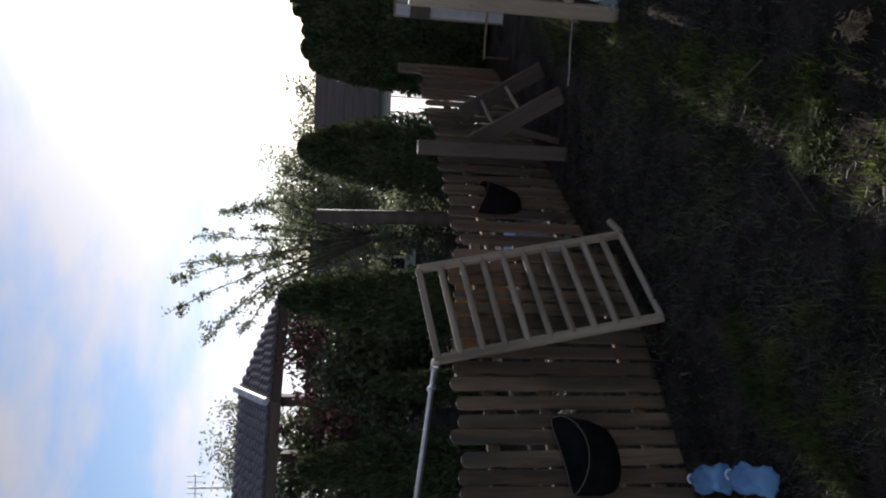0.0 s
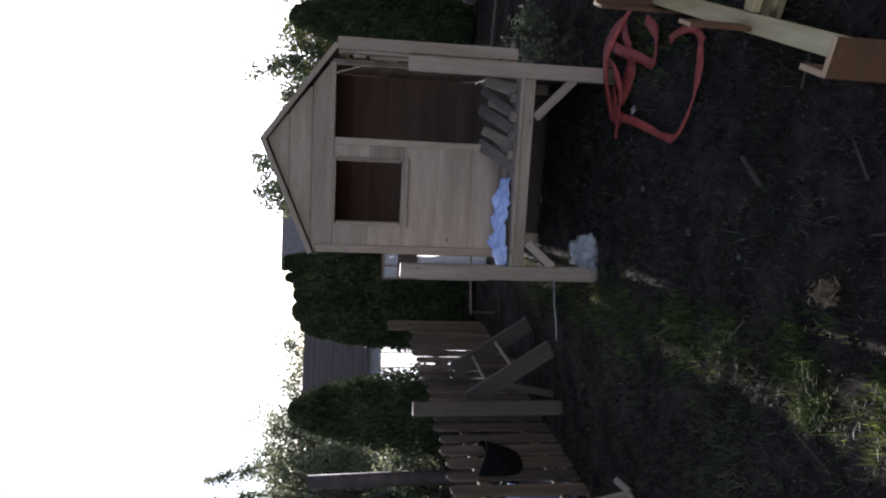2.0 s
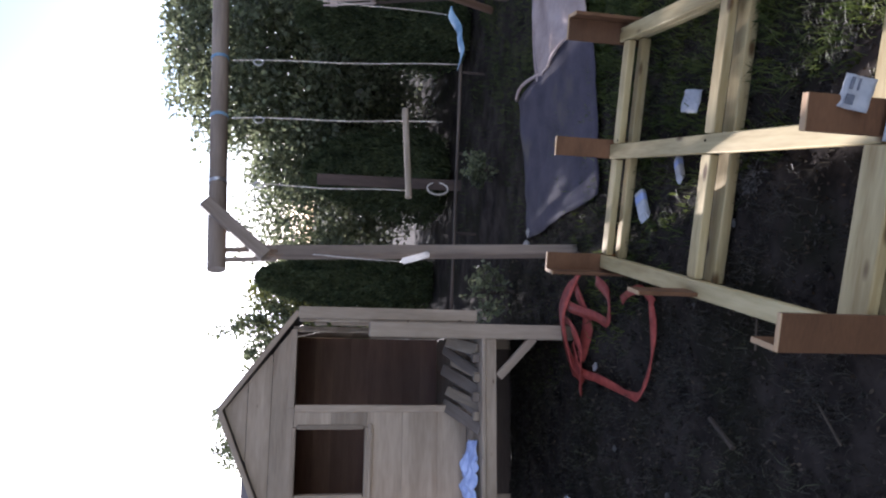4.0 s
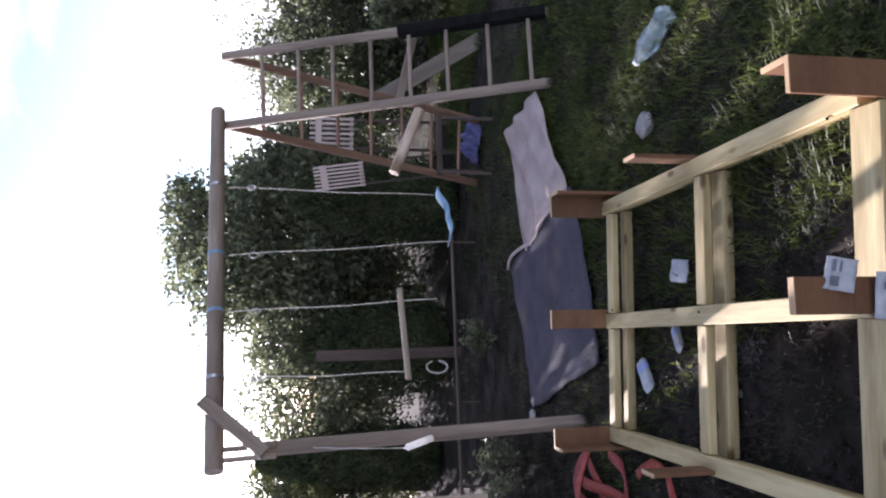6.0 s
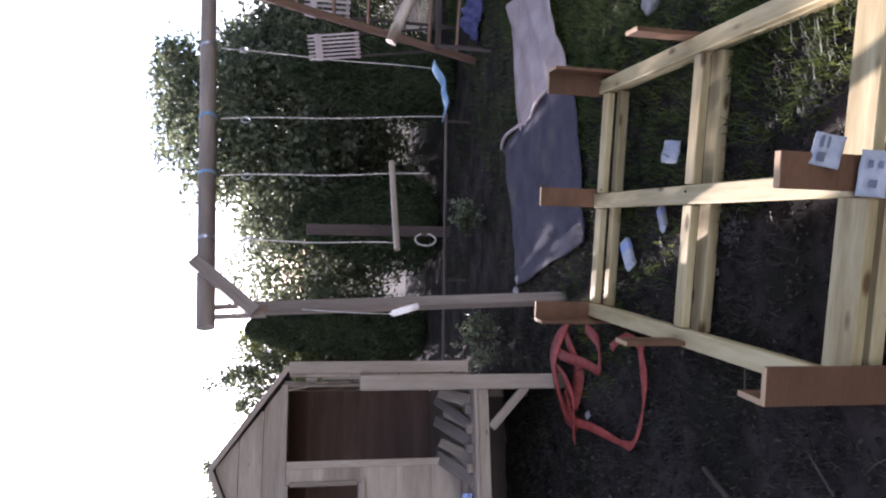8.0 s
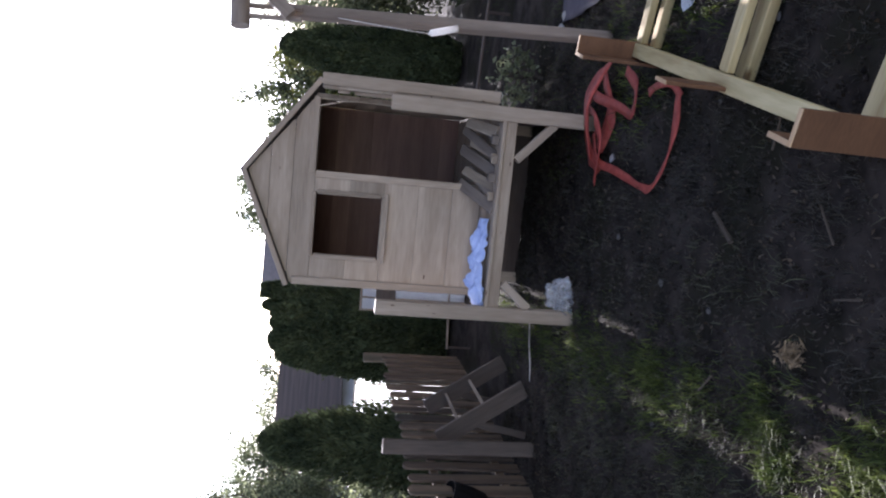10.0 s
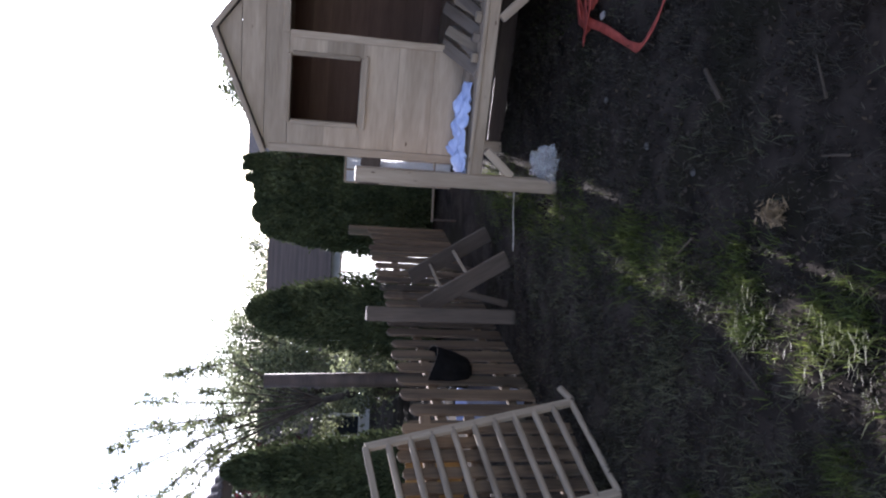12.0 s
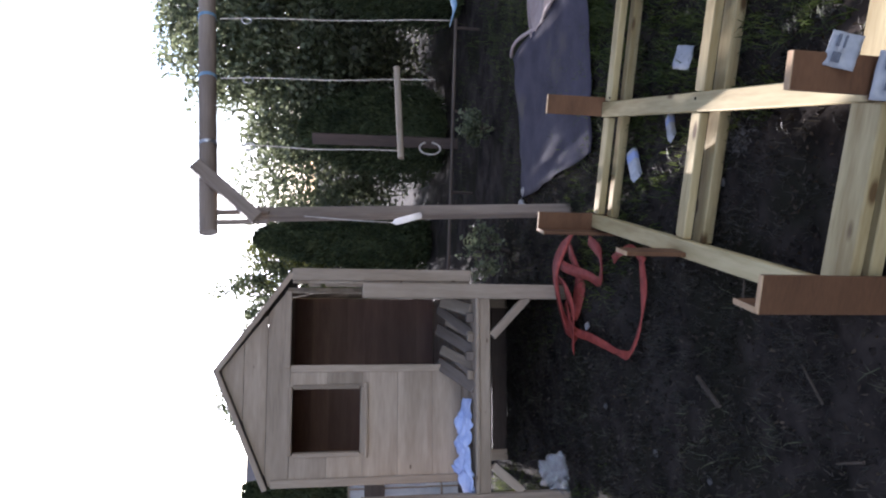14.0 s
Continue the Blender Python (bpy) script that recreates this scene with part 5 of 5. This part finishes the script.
def film_panel(m, w, h, label):
    p = thing("greenhouse_panel", m, label, "greenhouse panel", "milky greenhouse panels")
    n = 14
    verts = [(w * (i / n - 0.5), 0.012 * math.sin(i * 2.1 + j) + dy, h * j / 4) for dy in (0.0, 0.004) for j in range(5) for i in range(n + 1)]
    half = 5 * (n + 1)
    faces = []
    for j in range(4):
        for i in range(n):
            q = j * (n + 1) + i
            faces += [(q, q + 1, q + n + 2, q + n + 1), (half + q + n + 1, half + q + n + 2, half + q + 1, half + q)]
    film = put("film", mesh_of("film", verts, faces, FILM, True), p)
    film.visible_shadow = False
    for k in range(4):
        u = w * (k / 3 - 0.5)
        beam("batten", (u, -0.02, -0.02), (u, -0.02, h + 0.01), 0.018, 0.018, GREY, p, (0, 1, 0))
    beam("top_rail", (-w / 2, -0.02, h), (w / 2, -0.02, h), 0.02, 0.022, GREY, p)
    return p


# This first panel is added as a stand-in for the white house's bright wall.
film_panel(pose(1.02, 8.72, 0, 0, 0, -7), 0.55, 1.08, "added milky film panel standing in for the white house wall")
low_film = film_panel(pose(2.02, 7.50, 0, 0, 0, -14), 0.40, 1.14, "milky white greenhouse film panel beside the playhouse")
beam("cross_board", (-0.21, -0.045, 0.88), (0.21, -0.045, 0.88), 0.02, 0.21, STEP, low_film)
edging = thing("edging_rail", Matrix.Identity(4), "long thin pole laid on pegs along the garden bed", "rail")
rod("pole", (3.1, 6.64, 0.20), (5.75, 4.70, 0.25), 0.016, STEP, edging)
for f in (0.02, 0.26, 0.5, 0.74, 0.98):
    rod("peg", (3.1 + 2.65 * f, 6.665 - 1.94 * f, -0.06), (3.1 + 2.65 * f, 6.665 - 1.94 * f, 0.20 + 0.05 * f), 0.014, GAZ, edging)
wire = thing("low_rail", Matrix.Identity(4), "thin pale rail between the fence panel and the playhouse", "rail")
rod("pole", (1.40, 7.20, 0.24), (2.05, 7.10, 0.25), 0.011, GREY, wire)
for x, y in ((1.42, 7.197), (2.03, 7.103)):
    rod("peg", (x, y, -0.05), (x, y, 0.24), 0.012, GAZ, wire)
crumpled("plastic_sheet", pose(6.35, 4.0, 0.0, 0, 0, 20), 0.5, 0.4, 0.25, SHEET, "dull violet-blue plastic sheet crumpled behind the ladder", "sheet", 17)


plank = put("leaning_board", box_mesh(1.22, 0.15, 0.025, GREY_OLD, 0.004), None, look((6.845, 3.52, 0.51), (7.6, 2.3, 0.51)))
plank.matrix_basis = Matrix.Translation((6.85, 3.51, 0.50)) @ Vector((0.33, -0.52, -1.0)).to_track_quat("X", "Z").to_matrix().to_4x4() @ pose(0, 0, 0, 75, 0, 0)
tagged(plank, "grey weathered board leaning behind the ladder", "board")
stake = beam("garden_post", (5.37, 6.15, -0.05), (5.36, 6.16, 1.58), 0.12, 0.05, GAZ, None, (0.66, 0.75, 0), 0.006)
tagged(stake, "broad grey weathered board set upright before the cypress", "post")
trestle = thing("low_trestle", Matrix.Identity(4), "low weathered timber trestle behind the ladder", "trestle")
beam("top_bar", (6.13, 3.53, 0.48), (5.80, 3.98, 0.45), 0.05, 0.05, GAZ, trestle)
for f in (0.06, 0.94):
    for e in (-0.14, 0.14):
        beam("leg", (6.13 - 0.33 * f + e, 3.53 + 0.45 * f + e * 0.7, -0.01), (6.13 - 0.33 * f, 3.53 + 0.45 * f, 0.46), 0.03, 0.04, GAZ, trestle)


# ---- grass and litter ----
def grass(name, pts, hgt, seed, label, mat=GRASS, wide=0.0013):
    g = np.random.default_rng(seed)
    n = len(pts)
    base = np.column_stack([pts, [lie(x, y) for x, y in pts]])
    a = g.uniform(0, 2 * math.pi, n)
    h = hgt * g.uniform(0.45, 1.3, n)
    w = wide * g.uniform(0.45, 1.2, n)
    bend = g.uniform(0.25, 1.5, n)[:, None] * h[:, None]
    out = np.stack([np.cos(a), np.sin(a), np.zeros(n)], 1)
    side = np.stack([-np.sin(a), np.cos(a), np.zeros(n)], 1) * w[:, None]
    up = np.array([0, 0, 1.0]) * h[:, None]
    mid, tip = base + up * 0.6 + out * bend * 0.35, base + up * 0.92 + out * bend
    verts = np.stack([base - side, base + side, mid + side * 0.8, mid - side * 0.8, tip], 1).reshape(-1, 3)
    me = bpy.data.meshes.new(name)
    me.vertices.add(5 * n)
    me.vertices.foreach_set("co", verts.astype(np.float32).ravel())
    me.loops.add(7 * n)
    idx = np.arange(n)[:, None] * 5 + np.array([0, 1, 2, 3, 3, 2, 4])
    me.loops.foreach_set("vertex_index", idx.astype(np.int32).ravel())
    me.polygons.add(2 * n)
    me.polygons.foreach_set("loop_start", (np.arange(n)[:, None] * 7 + np.array([0, 4])).astype(np.int32).ravel())
    me.materials.append(mat)
    me.update(calc_edges=True)
    return tagged(put(name, me), label, "grass", kind="stuff")


def scatter(n, x0, x1, y0, y1, keep, seed):
    g = np.random.default_rng(seed)
    p = np.stack([g.uniform(x0, x1, n), g.uniform(y0, y1, n)], 1)
    k = np.array([keep(x, y) for x, y in p])
    return p[g.random(n) < k]


def patchy(x, y, s, lo, hi):
    v = noise.noise(Vector((x * s, y * s, 7.7))) * 0.5 + 0.5 + 0.25 * noise.noise(Vector((x * s * 3, y * s * 3, 1.1)))
    return min(1.0, max(0.0, (v - lo) / (hi - lo)))


def strip(x, y):
    d = x - (0.57 + (y - 2.25) * 0.285)
    return math.exp(-((d + 0.03) / 0.23) ** 2) * (0.18 + 0.80 * patchy(x, y, 2.8, 0.42, 0.62))


gt = np.random.default_rng(33)


def tufted(spots, count, spread, g):
    """Blades standing in tufts, with an uneven number to each."""
    n = np.maximum(2, g.poisson(count, len(spots)))
    return np.repeat(spots, n, 0) + g.normal(size=(int(n.sum()), 2)) * spread


grass("grass", scatter(60000, -0.6, 2.0, 0.7, 6.2, strip, 1), 0.030, 1, "band of bright green grass across the soil")
grass("grass", tufted(scatter(4600, -0.6, 2.0, 0.9, 6.2, lambda x, y: strip(x, y) ** 1.3, 71), 7, 0.017, gt), 0.042, 72, "coarse bright green tufts along the grass band", GRASS, 0.0024)
clots = ((0.66, 2.27, 0.09), (0.52, 2.22, 0.09), (0.44, 2.20, 0.07), (0.42, 1.80, 0.10), (0.50, 1.68, 0.09), (0.72, 2.70, 0.09), (0.84, 3.08, 0.10))
grass("grass", tufted(scatter(2800, 0.2, 1.1, 1.4, 3.3, lambda x, y: min(1.0, sum(math.exp(-((x - a) ** 2 + (y - b) ** 2) / (c * c)) for a, b, c in clots)), 73), 8, 0.016, gt), 0.055, 74, "tall lush green clots of grass in the band", GRASS, 0.0026)
grass("grass", scatter(130000, 2.2, 6.4, -0.4, 4.6, lambda x, y: (0.25 + 0.75 * patchy(x, y, 1.7, 0.38, 0.70)) * min(1.0, max(0.22, (x - 0.75 * y - 0.8) * 0.9)), 2), 0.038, 2, "thick uneven green grass on the sunny side")
lush = scatter(17000, 2.1, 5.6, -0.5, 3.4, lambda x, y: min(1.0, max(0.10, (x - 0.60 * y - 1.0) * 1.1)) * (0.35 + 0.65 * patchy(x, y, 2.0, 0.36, 0.62)), 34)
grass("grass", tufted(lush, 8, 0.014, gt), 0.052, 35, "lush green grass tufts beside the timber frame", GRASS, 0.0028)
tufts = scatter(24000, -1.7, 3.2, 0.5, 5.6, lambda x, y: 0.25 + 0.75 * patchy(x, y, 2.4, 0.40, 0.70), 3)
grass("grass", tufted(tufts, 6, 0.012, gt), 0.034, 3, "thin dull grass tufts scattered over the dark soil", GRASS_DULL, 0.0019)
stray = scatter(1900, -1.4, 2.4, 0.9, 5.0, lambda x, y: 0.04 + 0.96 * patchy(x, y, 1.5, 0.54, 0.74), 81)
grass("grass", tufted(stray, 6, 0.016, gt), 0.046, 82, "stray dull green tufts of grass over the trodden soil", GRASS_MID, 0.0022)
upper = scatter(2600, 0.5, 1.9, 2.9, 5.8, lambda x, y: math.exp(-((x - 0.78 - (y - 3.2) * 0.295) / 0.17) ** 2) * (0.3 + 0.7 * patchy(x, y, 3.4, 0.36, 0.62)), 86)
grass("grass", tufted(upper, 7, 0.020, gt), 0.044, 87, "uneven yellowish green grass running up to the playhouse post", GRASS, 0.0026)
thin = scatter(6500, -0.5, 1.6, 1.3, 4.6, lambda x, y: math.exp(-((x - 0.06 - (y - 2.25) * 0.30) / 0.34) ** 2) * (0.15 + 0.85 * patchy(x, y, 3.0, 0.38, 0.66)), 84)
grass("grass", tufted(thin, 6, 0.020, gt), 0.040, 85, "fine faded grass thinning out beside the green band", GRASS_MID, 0.0021)
grass("grass", scatter(36000, 4.5, 13.0, 0.0, 7.0, lambda x, y: (0.12 + 0.6 * patchy(x, y, 0.9, 0.42, 0.66)) * (1.0 if x > 7.5 else 0.55), 4), 0.07, 4, "uneven grass towards the hedge at the garden's end")
grass("grass", scatter(60000, 6.9, 10.8, 2.0, 4.8, lambda x, y: 0.35 + 0.65 * patchy(x, y, 1.3, 0.36, 0.6), 44), 0.075, 45, "bright green lawn strip beside the far bush", GRASS, 0.004)
g = np.random.default_rng(8)
lp = np.stack([g.uniform(-1.5, 3.6, 9000), g.uniform(0.6, 5.0, 9000)], 1)
lc = np.column_stack([lp, [lie(x, y) + 0.008 for x, y in lp]])
for k, (x, y, r) in enumerate(((2.12, 1.79, 0.075), (2.20, 1.18, 0.05), (2.62, 0.57, 0.05), (2.655, 0.67, 0.035))):
    gp = np.random.default_rng(90 + k)
    q = gp.normal(size=(240, 2)) * r * np.array([0.45, 0.75])
    pt = np.column_stack([q[:, 0] + x, q[:, 1] + y, [lie(x + u, y + v) + 0.012 for u, v in q]])
    pale = put("withered_grass", cards("withered_grass", pt, 0.020, 0.007, WITHERED, np.array([0, 0, 0.0]), 1.0, 91 + k))
    tagged(pale, "pale withered grass patch flattened on the soil", "grass", "withered patches")
spots = ((-0.28, 2.52, 0.07), (-0.32, 2.25, 0.06), (-0.34, 1.89, 0.06), (-0.12, 2.1, 0.04), (0.05, 1.75, 0.06), (-0.55, 2.0, 0.04), (-0.44, 2.38, 0.06), (-0.48, 2.22, 0.07), (-0.53, 2.02, 0.07), (-0.58, 1.85, 0.06))
grass("grass", scatter(60000, -0.8, 0.3, 1.5, 2.8, lambda x, y: min(1.0, sum(math.exp(-((x - a) ** 2 + (y - b) ** 2) / (c * c)) for a, b, c in spots)), 6), 0.045, 6, "small bright green grass tufts on the soil")
litter = put("leaf_litter", cards("leaf_litter", lc, 0.024, 0.011, LITTER, np.array([0, 0, 0.0]), 1.0, 8))
tagged(litter, "dead leaves and bark bits strewn over the soil", "leaf litter", kind="stuff")

CLOD = material("earth_clod", (0.014, 0.011, 0.009), (0.070, 0.056, 0.045), 0.95, 9, (1, 1, 1), 0, 60, island=0.6, specular=0.1)
g = np.random.default_rng(19)
kp = np.stack([g.uniform(-1.5, 3.4, 7000), g.uniform(0.6, 5.0, 7000)], 1)
kv, kf = [], []
for x, y in kp:
    r = 0.004 + 0.013 * g.random() ** 3
    z0, b, turn = lie(x, y), len(kv), g.uniform(0, 6.3)
    for q in range(5):
        a = turn + q * 1.2566
        kv.append((x + r * math.cos(a) * g.uniform(0.7, 1.2), y + r * math.sin(a) * g.uniform(0.7, 1.2), z0 + r * g.uniform(-0.2, 0.35)))
    kv += [(x + r * g.uniform(-0.3, 0.3), y + r * g.uniform(-0.3, 0.3), z0 + r * g.uniform(0.7, 1.2))]
    kf += [(b + q, b + (q + 1) % 5, b + 5) for q in range(5)]
clods = put("earth_clods", mesh_of("earth_clods", kv, kf, CLOD))
tagged(clods, "small dark clods of earth strewn over the soil", "soil", kind="stuff")

STRAW = material("straw_bits", (0.045, 0.037, 0.026), (0.13, 0.105, 0.078), 0.8, 9, (1, 1, 1), 0, 60, island=0.5)
g = np.random.default_rng(11)
sp = np.stack([g.uniform(-1.3, 3.3, 8000), g.uniform(0.7, 4.4, 8000)], 1)
sp = sp[np.array([patchy(x, y, 3.1, 0.35, 0.8) for x, y in sp]) > g.random(8000) * 0.8]
sc = np.column_stack([sp, [lie(x, y) + 0.010 for x, y in sp]])
straw = put("straw_litter", cards("straw_litter", sc, 0.032, 0.0032, STRAW, np.array([0, 0, 0.0]), 1.0, 12))
tagged(straw, "pale bits of straw and twig strewn over the soil", "straw", kind="stuff")
